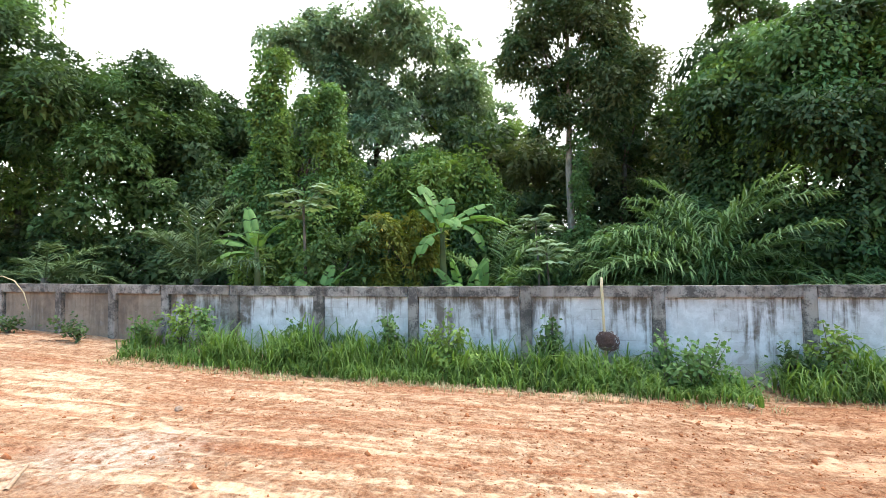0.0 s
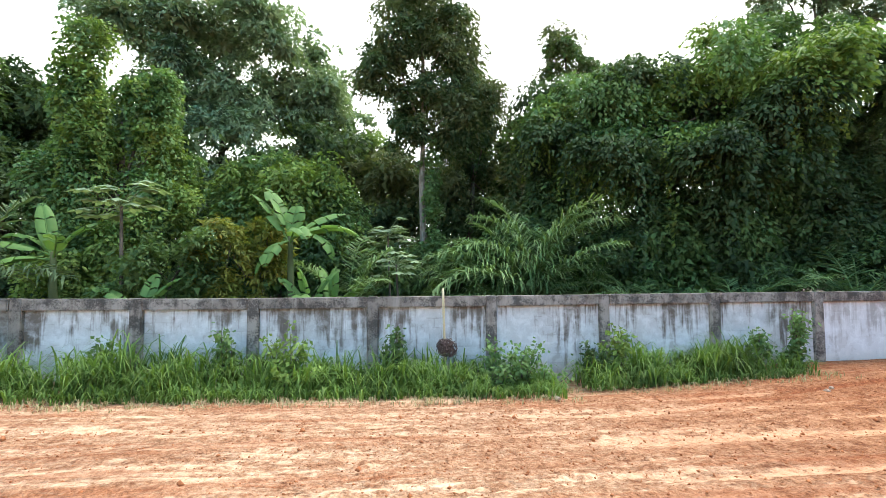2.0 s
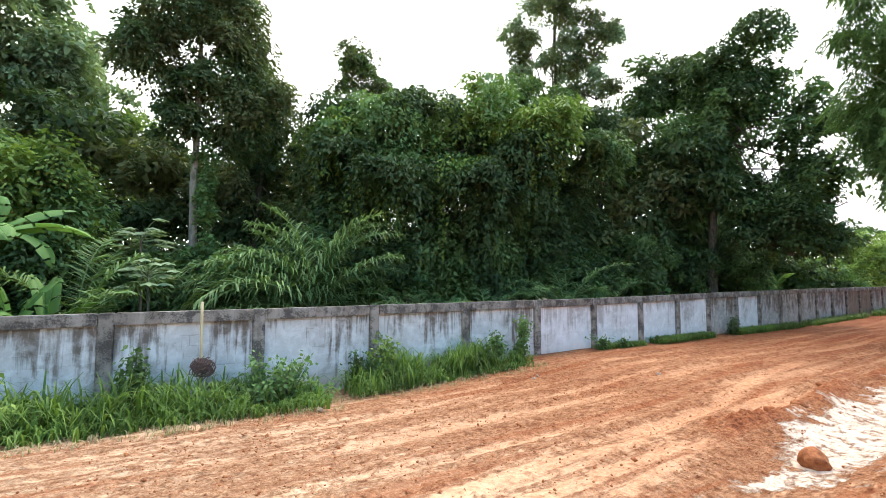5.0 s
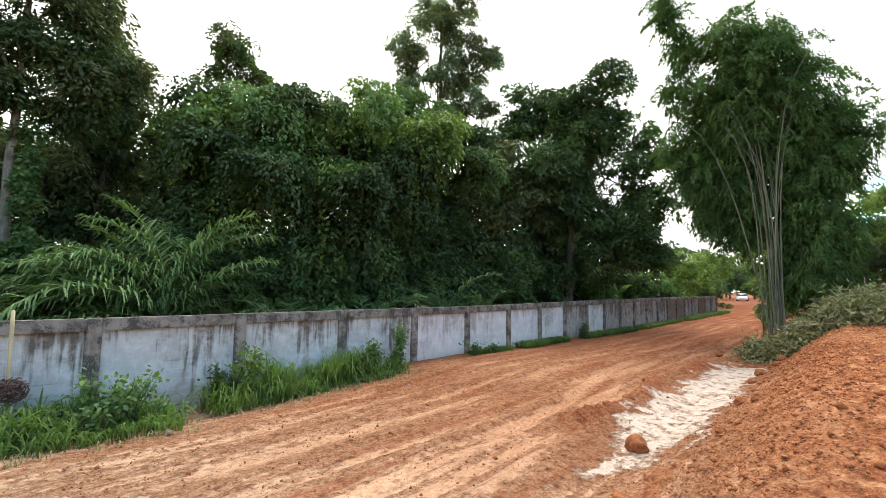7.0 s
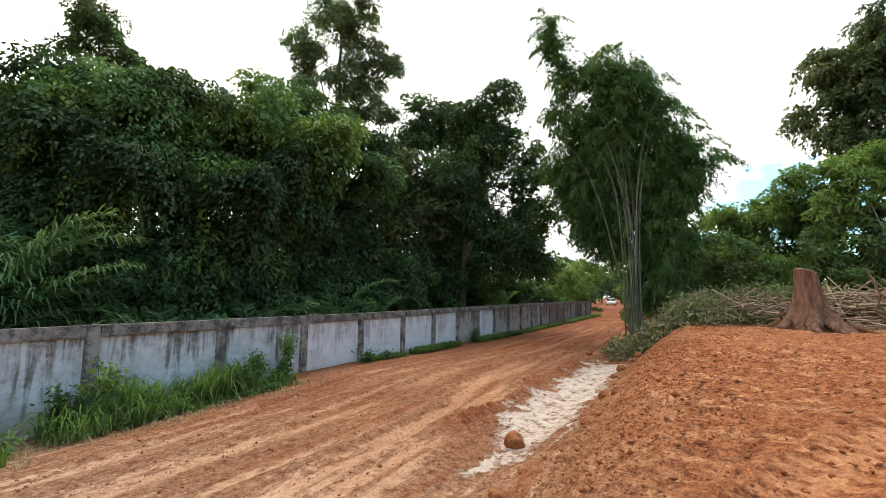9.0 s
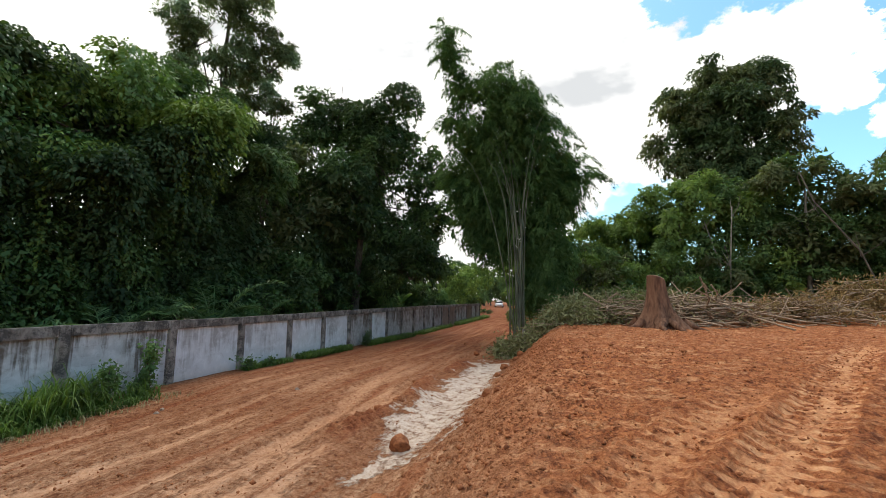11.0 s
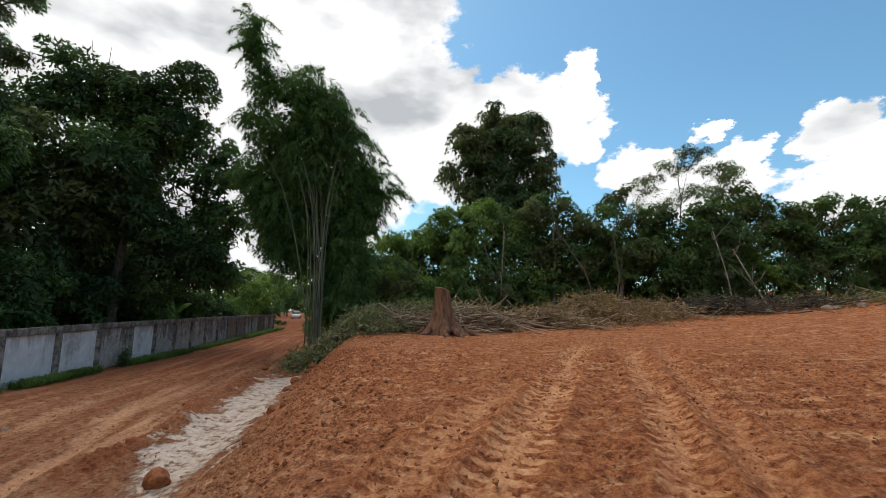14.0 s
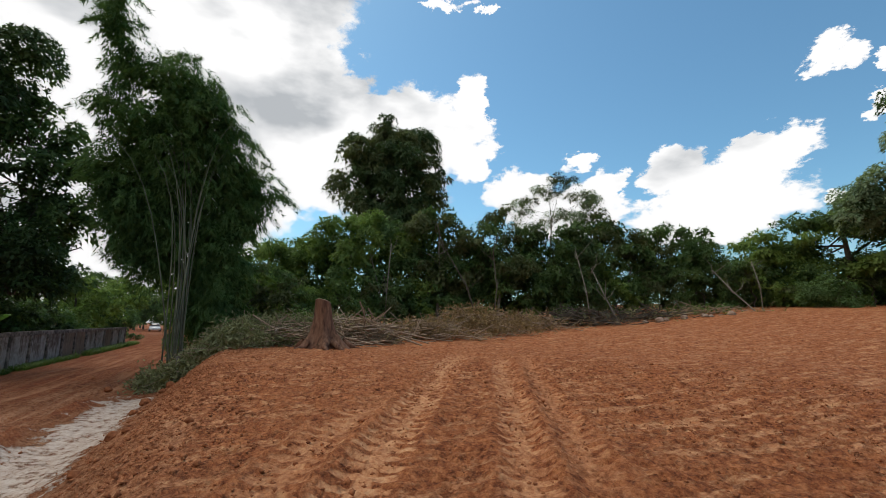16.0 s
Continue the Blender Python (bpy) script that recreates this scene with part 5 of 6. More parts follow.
def palm(az, d, label, fronds, length, seed, stem=0.5, leaflet=0.6, pairs=44, mat=None, pitch=(25, 82), droop=1.7, turns=None, hang=0.5, stem_r=0.14):
    rng = np.random.default_rng(seed)
    x, y = spot(az, d)
    z = ground_z(x, y)
    t = thing("palm", (x, y, z - 0.03), label, "palm")
    g1 = Geo()
    g1.tube([(0, 0, 0), (0.02, 0, stem * 0.5), (0, 0, stem + 0.25)], [stem_r * 1.25, stem_r * 1.1, stem_r * 0.7], 9)
    for k in range(10):          # old frond bases round the stem
        a = k * 2.4
        zz = stem * (0.3 + 0.07 * k)
        g1.tube([(math.cos(a) * stem_r * 0.7, math.sin(a) * stem_r * 0.7, zz), (math.cos(a) * stem_r * 1.7, math.sin(a) * stem_r * 1.7, zz + 0.22)], [0.05, 0.025], 5)
    part("stem", g1, BARK, t, smooth=True)
    for k in range(fronds):
        u = k / max(1, fronds - 1)
        p = radians(pitch[1] + (pitch[0] - pitch[1]) * u + rng.normal(0, 5))
        g2 = frond_geo(length * rng.uniform(0.8, 1.08), p, droop * rng.uniform(0.7, 1.2), pairs, leaflet, rng, hang=hang, twist=rng.normal(0, 0.4))
        ob = part("frond", g2, mat or LEAF_PALM, t)
        turn = turns[k] if turns and k < len(turns) else -25 + (k * 97.3) % 230 + rng.normal(0, 6)
        ob.matrix_basis = pose(0, 0, stem + 0.1, 0, 0, turn)
    return t


# turn: 0 is along +x, away to the right as one faces the wall; 180 to the left
palm(15.4, 13.6, "large bushy palm with long arching fronds", 34, 3.7, 5, stem=1.4, leaflet=0.78, pairs=58, pitch=(20, 90), droop=1.5, hang=0.85)
palm(-41.6, 14.4, "young coconut palm with upright and drooping fronds", 7, 2.9, 6, stem=1.3, leaflet=0.66, pairs=56, pitch=(50, 92), droop=1.1, turns=[95, 168, 75, 178, 160, 186, 350], hang=0.7, mat=LEAF_PALM_DULL)
palm(-7.6, 12.4, "young coconut palm leaning over the wall", 7, 2.6, 7, stem=1.0, leaflet=0.55, pairs=50, pitch=(50, 90), droop=1.3, turns=[80, 60, 12, 350, 165, 5, 300], hang=0.7)
palm(47.4, 17.6, "dark palm in the shade of the trees", 16, 3.0, 8, stem=0.9, leaflet=0.55, pitch=(15, 75), droop=1.6)
palm(37.5, 15.6, "low shaded palm behind the wall", 13, 2.4, 9, stem=0.5, leaflet=0.5, pitch=(10, 70), droop=1.5)
palm(29.5, 13.8, "low palm with fronds resting on the wall", 12, 2.5, 10, stem=0.6, leaflet=0.55, pitch=(10, 60), droop=1.5)
palm(-54, 20.0, "shaded palm under hanging foliage", 12, 2.4, 11, stem=1.0, leaflet=0.5, pitch=(10, 65), droop=1.5, mat=LEAF_PALM_DULL)
palm(3.5, 12.6, "low palm with fronds resting on the wall", 9, 2.0, 12, stem=0.4, leaflet=0.45, pitch=(15, 60), droop=1.5)
palm(52.5, 20.0, "low shaded palm behind the wall", 11, 2.2, 13, stem=0.7, leaflet=0.5, pitch=(10, 65), droop=1.5)
palm(68.6, 34.0, "bright low palm behind the wall", 12, 2.4, 14, stem=1.4, leaflet=0.6, pitch=(15, 80), droop=1.4, mat=LEAF_LIGHT)


def banana_leaf(length, width, pitch, droop, rng, torn=0.5):
    g1 = Geo()
    n, pts, ang = 16, [Vector((0, 0, 0))], pitch
    for i in range(n):
        pts.append(pts[-1] + Vector((math.cos(ang), 0, math.sin(ang))) * length / n)
        ang -= droop / n * (0.35 + 1.3 * i / n)
    g1.tube(pts, [0.022 * (1.2 - 1.0 * i / n) for i in range(n + 1)], 5)
    for sd in (-1, 1):
        i = 3
        while i < n:
            run = int(rng.integers(1, 4)) if rng.uniform() < torn else 4
            j = min(n, i + run)
            sag = rng.uniform(0.0, 0.5)
            rows = []
            for k in range(i, j + 1):
                u = (k - 3) / (n - 3)
                w = width * 0.5 * (math.sin(math.pi * min(1, 0.10 + 0.90 * u)) ** 0.6 if u < 0.999 else 0.02)
                t = (pts[min(k + 1, n)] - pts[max(k - 1, 0)]).normalized()
                up = Vector((0, -1, 0)).cross(t)
                up = up if up.z > 0 or abs(t.z) > 0.9 else -up
                gap = 0.0 if i < k < j else (0.02 if k == i else -0.02)
                rows.append((pts[k] + t * gap, pts[k] + Vector((0, sd, 0)) * w * 0.55 + up * w * 0.22 + t * (w * 0.16 + gap), pts[k] + Vector((0, sd, 0)) * w * 0.98 + up * (w * 0.12 - sag * w) + t * (w * 0.35 + gap)))
            m = len(rows)
            g1.add([p for r in rows for p in r], [(3 * a + b, 3 * a + b + 1, 3 * a + b + 4, 3 * a + b + 3) for a in range(m - 1) for b in range(2)])
            i = j
    return g1


def banana(az, d, label, leaves_list, stem, seed, width=0.5):
    rng = np.random.default_rng(seed)
    x, y = spot(az, d)
    z = ground_z(x, y)
    t = thing("banana_plant", (x, y, z - 0.03), label, "banana plant")
    g1 = Geo()
    g1.tube([(0, 0, 0), (0.03, 0, stem * 0.6), (0, 0, stem + 0.1)], [0.11, 0.09, 0.055], 10)
    part("stem", g1, LEAF_OLIVE, t, "olive green fleshy stem", True)
    for turn, pitch, length, droop in leaves_list:
        ob = part("leaf", banana_leaf(length, width * rng.uniform(0.9, 1.15), radians(pitch), droop, rng, 0.22), LEAF_BANANA, t)
        ob.matrix_basis = pose(0, 0, stem - 0.05 + rng.uniform(-0.1, 0.1), rng.uniform(-12, 12), 0, turn)
    return t


banana(-14.4, 12.3, "banana plant with broad bright leaves, some torn and hanging",
       [(165, 58, 1.9, 0.5), (75, 80, 1.0, 0.3), (15, 42, 1.6, 0.8), (200, -30, 1.3, 1.0), (340, 10, 1.6, 1.9), (150, 66, 1.7, 0.5), (300, 40, 1.5, 2.0), (350, 25, 1.9, 1.2), (240, -10, 1.2, 1.4)], 3.1, 31)
banana(-35.8, 14.0, "young banana plant with one upright leaf",
       [(120, 80, 1.5, 0.3), (175, 45, 1.4, 1.3), (185, 25, 1.7, 1.0), (20, 60, 1.3, 0.9), (200, 10, 1.3, 1.4), (300, 50, 1.2, 1.2)], 2.4, 32, 0.42)
banana(-12.2, 11.6, "low banana sucker showing over the wall", [(160, 70, 1.3, 0.8), (20, 75, 1.4, 0.8), (270, 50, 1.2, 1.4), (220, 80, 1.3, 0.4)], 1.2, 33, 0.4)
banana(-9.6, 11.8, "low banana sucker showing over the wall", [(150, 78, 1.5, 0.6), (330, 60, 1.4, 1.2), (60, 80, 1.4, 0.5)], 1.2, 34, 0.4)
banana(68.8, 33.0, "bright banana plant behind the wall", [(90, 80, 1.7, 0.4), (180, 50, 1.7, 1.2), (0, 50, 1.7, 1.2), (250, 60, 1.5, 1.2)], 1.9, 35, 0.5)
banana(-29, 11.9, "low banana leaves showing over the wall", [(170, 50, 1.2, 1.0), (20, 65, 1.2, 0.8), (80, 80, 1.1, 0.5)], 1.3, 36, 0.35)


def papaya(az, d, h, label, seed, size=1.0):
    rng = np.random.default_rng(seed)
    x, y = spot(az, d)
    z = ground_z(x, y)
    t = thing("papaya_plant", (x, y, z - 0.03), label, "papaya")
    g1 = Geo()
    top = h - z
    g1.tube([(0, 0, 0), (0.06, 0, top * 0.5), (0, 0, top)], [0.055 * size, 0.042 * size, 0.03 * size], 8)
    part("stem", g1, BARK, t, smooth=True)
    for k in range(22):
        a, p = k * 2.4, radians(rng.uniform(-15, 50))
        L = rng.uniform(0.5, 0.85) * size
        e = Vector((math.cos(a) * math.cos(p), math.sin(a) * math.cos(p), math.sin(p))) * L
        g2 = Geo()
        g2.tube([(0, 0, 0), e * 0.6 + Vector((0, 0, 0.05)), e], [0.013, 0.010, 0.008], 4)
        for m in range(7):          # the lobes of the hand-shaped blade
            b = a + (m - 3) * 0.75
            lobe = Vector((math.cos(b), math.sin(b), -0.35)) * 0.34 * size * (1.1 - 0.10 * abs(m - 3))
            sd = Vector((-math.sin(b), math.cos(b), 0)) * 0.10 * size
            g2.add([e, e + lobe * 0.55 + sd, e + lobe, e + lobe * 0.55 - sd], [(0, 1, 2, 3)])
        part("leaf", g2, LEAF_BLUE_HAZE, t).matrix_basis = pose(0, 0, top - 0.05 * (k % 5))
    return t


papaya(-30.8, 13.0, 4.0, "papaya plant with a thin stem and hand-shaped leaves", 41, 1.0)
papaya(-1.8, 12.0, 2.6, "small papaya plant showing over the wall", 42, 0.7)
papaya(-2.6, 14.0, 3.6, "papaya plant with hand-shaped leaves in the shade", 43, 0.8)

tree("croton_bush", -20.6, 12.7, "croton bush with yellow and orange mottled leaves", [LEAF_CROTON], [(0, 0, 3.2, (0.85, 0.7, 0.75)), (-0.5, 0, 2.5, (0.6, 0.6, 0.8)), (0.6, 0, 2.6, (0.6, 0.6, 0.8)), (0.1, 0, 1.6, (0.8, 0.6, 0.8))], 2600, (0.14, 0.06), 0.04, seed=201, category="bush", clump=0.2)
tree("croton_bush", -16.9, 13.0, "croton bush with reddish orange young leaves", [LEAF_CROTON], [(0, 0, 3.6, (0.5, 0.5, 0.4)), (0.1, 0, 2.9, (0.6, 0.5, 0.5))], 900, (0.16, 0.06), 0.04, seed=202, category="bush", clump=0.2)
tree("shrub", -25.2, 12.6, "dense leafy shrub behind the wall", [LEAF_MID], [(0, 0, 3.0, (0.9, 0.7, 0.8)), (-1.0, 0, 2.4, (0.9, 0.7, 0.8)), (0.6, 0, 2.0, (1.0, 0.7, 0.8))], 3200, (0.13, 0.07), 0.04, seed=203, category="shrub", clump=0.25)


# ---------------------------------------------------------------- grass and weeds along the wall
def blades(geo, roots, height_of, rng, width=0.014, arch=0.9, mat=0):
    """Long grass blades of four pieces that arch over."""
    n = len(roots)
    a = rng.uniform(0, 2 * math.pi, n)
    out = np.stack([np.cos(a), np.sin(a), np.zeros(n)], 1)
    side = np.stack([-np.sin(a), np.cos(a), np.zeros(n)], 1)
    h = (height_of * rng.uniform(0.55, 1.15, n))[:, None]
    lean = (arch * rng.uniform(0.25, 1.0, n))[:, None]
    w = (width * rng.uniform(0.7, 1.3, n))[:, None]
    rows = []
    for u, ww in ((0, 0.8), (0.35, 1.0), (0.65, 0.9), (0.88, 0.5)):
        p = roots + out * h * lean * (0.12 * u + 0.62 * u ** 3) + np.array([0, 0, 1.0]) * h * (u - 0.42 * lean * u ** 4)
        rows += [p - side * w * ww, p + side * w * ww]
    tip = roots + out * h * lean * 0.92 + np.array([0, 0, 1.0]) * h * (1 - 0.62 * lean)
    v = np.stack(rows + [tip], 1).reshape(-1, 3)
    i = np.arange(n)[:, None] * 9
    q = np.concatenate([i + [[0, 1, 3, 2]], i + [[2, 3, 5, 4]], i + [[4, 5, 7, 6]]], 0)
    base = geo.count
    geo.add(v, q, mat)
    geo.f.append(i + np.array([[6, 7, 8]]) + base)
    geo.mi.append(np.full(n, mat))


def build_grass():
    rng = np.random.default_rng(9)
    g1 = Geo()
    # tussocks: from x, to x, number, tallest, nearest y
    for x0, x1, n, tall, y0 in ((-9.3, -6.5, 26, 0.45, 8.1), (-6.8, -3.6, 70, 0.85, 7.6), (-3.9, -0.9, 62, 0.75, 7.55), (-1.2, 0.2, 30, 0.75, 7.5), (0.0, 1.9, 54, 0.66, 7.5), (1.7, 3.3, 26, 0.5, 7.7), (4.1, 5.9, 46, 0.7, 8.0), (5.7, 6.4, 14, 0.6, 8.15), (6.3, 7.5, 44, 1.0, 8.2), (7.4, 9.0, 16, 0.6, 8.4)):
        for _ in range(int(n * 0.8)):
            x, y = rng.uniform(x0, x1), 8.95 - (8.95 - y0) * rng.uniform(0, 1) ** 0.8
            k = int(rng.integers(18, 32))
            r = rng.normal(0, 0.10, (k, 2))
            px, py = x + r[:, 0], np.minimum(y + r[:, 1], 8.98)
            roots = np.stack([px, py, height(px, py)], 1)
            fall = 0.55 + 0.45 * min(1, (y - y0) / 0.7)
            blades(g1, roots, tall * fall * rng.uniform(0.55, 1.6), rng, 0.015, 1.25)
    # short verge grass at the edge and further along the wall
    for x0, x1, n, tall, y0, y1 in ((-8.5, 3.3, 560, 0.30, 7.35, 8.0), (4.0, 8.6, 260, 0.2, 7.9, 8.4), (12.2, 14.6, 160, 0.22, 8.7, 9.0), (15.2, 19, 420, 0.3, 8.6, 9.0), (20.5, 27, 620, 0.34, 8.5, 9.0), (28, 36, 240, 0.36, 8.4, 9.0), (37, 52, 420, 0.45, 8.2, 9.0)):
        x, y = rng.uniform(x0, x1, n), rng.uniform(y0, y1, n)
        k = 5
        px, py = np.repeat(x, k) + rng.normal(0, 0.04, n * k), np.minimum(np.repeat(y, k) + rng.normal(0, 0.04, n * k), 8.99)
        blades(g1, np.stack([px, py, height(px, py)], 1), tall, rng, 0.012 if tall < 0.5 else 0.02, 1.3)
    tagged(new("grass", g1.build("grass", GRASS)), "long green grass growing along the foot of the wall", "grass", kind="stuff")
    g2 = Geo()
    x = np.concatenate([rng.uniform(-8.5, 3.5, 520), rng.uniform(3.3, 9, 150)])
    y = rng.uniform(6.9, 7.9, len(x)) + (x > 3.4) * 0.5
    k = 4
    px, py = np.repeat(x, k) + rng.normal(0, 0.06, len(x) * k), np.repeat(y, k) + rng.normal(0, 0.06, len(x) * k)
    blades(g2, np.stack([px, py, height(px, py)], 1), 0.13, rng, 0.007, 1.6)
    tagged(new("dry_grass", g2.build("dry_grass", GRASS_DRY)), "dry yellow grass litter at the edge of the clay", "grass", kind="stuff")


def weed(x, y, h, label, seed, mat, leaf=(0.10, 0.075), spread=0.3, count=390):
    rng = np.random.default_rng(seed)
    z = ground_z(x, y)
    t = thing("weed", (x, y, z - 0.02), label, "weed", "weeds along the wall")
    foliage = Geo()
    for k in range(6):
        e = Vector((rng.normal(0, spread), min(0.1, 8.9 - y, rng.normal(-0.05, spread * 0.5)), h * rng.uniform(0.6, 1.0)))
        mid = e * 0.5 + Vector((rng.normal(0, 0.05), 0, h * 0.08))
        stem = Geo()
        stem.tube([(0, 0, 0), mid, e], [0.012, 0.009, 0.004], 5)
        part("stem", stem, BARK, t)
        m = int(count * min(1.0, h)) // 6
        u = rng.uniform(0.3, 1.0, m)
        p = np.array([mid.lerp(e, max(0, 2 * q - 1)) if q > 0.5 else Vector((0, 0, 0)).lerp(mid, 2 * q) for q in u]) + rng.normal(0, 0.07, (m, 3))
        p[:, 1] = np.minimum(p[:, 1], 8.86 - y)
        leaves(foliage, p, unit(rng.normal(0, 1, (m, 3)) + [0, -0.6, 0.3]), leaf[0], leaf[1], rng, 0.3, 0.4)
    part("foliage", foliage, mat, t)


build_grass()
for i, (x, y, h, mat, sp) in enumerate(((-9.0, 8.6, 0.8, LEAF_MID, 0.3), (-8.0, 8.6, 1.15, LEAF_LIGHT, 0.3), (-7.3, 8.6, 1.05, LEAF_VINE, 0.25), (-2.9, 8.5, 1.2, LEAF_MID, 0.2), (-1.7, 8.1, 1.35, LEAF_LIGHT, 0.26), (-1.6, 7.9, 0.7, LEAF_LIGHT, 0.26), (0.25, 8.6, 1.3, LEAF_MID, 0.22), (2.2, 8.3, 1.05, LEAF_VINE, 0.24),
                                           (2.6, 8.1, 1.0, LEAF_VINE, 0.26), (3.1, 8.3, 0.5, LEAF_VINE, 0.25), (4.2, 8.6, 0.95, LEAF_DARK, 0.28), (4.8, 8.6, 1.25, LEAF_LIGHT, 0.22), (7.4, 8.6, 0.7, LEAF_DARK, 0.3), (8.1, 8.7, 0.9, LEAF_VINE, 0.15), (8.9, 8.7, 1.35, LEAF_VINE, 0.2), (8.6, 8.6, 0.7, LEAF_MID, 0.25), (12.4, 8.75, 0.45, LEAF_MID, 0.2), (13.4, 8.8, 0.35, LEAF_MID, 0.15),
                                           (20.4, 8.7, 0.75, LEAF_DARK, 0.25), (-10.8, 8.5, 0.6, LEAF_DARK, 0.3), (-13.2, 8.6, 0.5, LEAF_DARK, 0.3), (-5.2, 8.7, 0.95, LEAF_MID, 0.2), (-0.6, 8.2, 0.6, LEAF_MID, 0.3), (1.9, 7.9, 0.5, LEAF_MID, 0.3))):
    weed(x, y, h, "leafy green weed growing against the wall", 300 + i, mat, spread=sp)


# ---------------------------------------------------------------- the pole with the dried plant
def build_pole():
    x, y = 1.2, 8.86
    t = thing("bamboo_pole", (x, y, ground_z(x, y) - 0.05), "pale bamboo pole leaning on the wall beside tall grass", "pole")
    g1 = Geo()
    pts = [Vector((0.02, -0.12, 0)).lerp(Vector((0.0, 0.15, 2.0)), u) for u in np.linspace(0, 1, 9)]
    g1.tube(pts, [0.026] * 9, 8)
    for k in range(1, 8):
        g1.tube([pts[k], pts[k] + Vector((0, 0, 0.025))], [0.030, 0.030], 8, cap=False)
    part("pole", g1, BAMBOO_POLE, t, smooth=True)
    rng = np.random.default_rng(5)
    g2 = Geo()
    c = Vector((0.03, -0.22, 0.84))
    for _ in range(210):          # twigs wound round one another
        d = Vector(rng.normal(0, 1, 3)).normalized()
        w = d.cross(Vector(rng.normal(0, 1, 3))).normalized()
        rad, turn = rng.uniform(0.06, 0.215), rng.uniform(0.5, 1.7)
        arc = [c + (d * math.cos(turn * u) + w * math.sin(turn * u)) * rad * (1 + 0.25 * u * rng.uniform(-0.3, 1.0)) for u in np.linspace(0, 1, 5)]
        g2.tube([Vector((p.x, p.y, c.z + (p.z - c.z) * 0.92)) for p in arc], [0.009, 0.009, 0.008, 0.006, 0.003], 4)
    part("dried_plant", g2, NEST, t, "dark brown ball of dried twigs")


build_pole()


# ---------------------------------------------------------------- the stump and the cleared brush
def build_stump():
    x, y = 15.3, -3.32
    t = thing("tree_stump", (x, y, ground_z(x, y) - 0.06), "tall reddish tree stump with flared roots and a slanting cut", "stump")
    g1 = Geo()
    sides, rows = 40, 16
    vs = []
    for j in range(rows):
        u = j / (rows - 1)
        h = 1.52 * u
        base = 0.25 + 0.40 * (1 - u) ** 2.8 + 0.09 * (1 - u)
        for k in range(sides):
            a = 2 * math.pi * k / sides
            lobe = 0.5 + 0.5 * math.cos(a * 6 + 0.8)
            r = base * (1 + (1 - u) ** 2.2 * (0.55 * lobe ** 1.5 - 0.15)) + 0.035 * noise.noise(Vector((math.cos(a) * 4, math.sin(a) * 4, h * 2.2))) + 0.012 * math.sin(a * 17 + h)
            cut = 0.10 * math.cos(a - 2.4) * u ** 4
            vs.append((math.cos(a) * r + 0.03 * u, math.sin(a) * r + 0.08 * u, h + cut))
    fs = [(j * sides + k, j * sides + (k + 1) % sides, (j + 1) * sides + (k + 1) % sides, (j + 1) * sides + k) for j in range(rows - 1) for k in range(sides)]
    g1.add(vs, fs)
    part("body", g1, STUMP, t, smooth=True)
    g2 = Geo()
    ring = vs[-sides:]
    cx = [sum(p[i] for p in ring) / sides for i in range(3)]
    inner = [tuple(cx[i] + (p[i] - cx[i]) * 0.93 + (0.02 if i == 2 else 0) for i in range(3)) for p in ring]
    g2.add(list(ring) + inner + [(cx[0], cx[1], cx[2] + 0.015)], [(k, (k + 1) % sides, sides + (k + 1) % sides, sides + k) for k in range(sides)])
    g2.f.append(np.array([(sides + k, sides + (k + 1) % sides, 2 * sides) for k in range(sides)]))
    g2.mi.append(np.zeros(sides, int))
    part("cut_face", g2, STUMP_CUT, t, "pale sawn top")
    rng = np.random.default_rng(8)
    for k in range(9):
        a = k * 0.7 + rng.normal(0, 0.15)
        g3 = Geo()
        p = [Vector((math.cos(a) * r + rng.normal(0, 0.03), math.sin(a) * r + rng.normal(0, 0.03), zz)) for r, zz in ((0.6, 0.28), (0.85, 0.14), (1.05, 0.05), (1.3, 0.02))]
        g3.tube(p, [0.12, 0.09, 0.06, 0.02], 7)
        part("root", g3, STUMP, t, smooth=True)


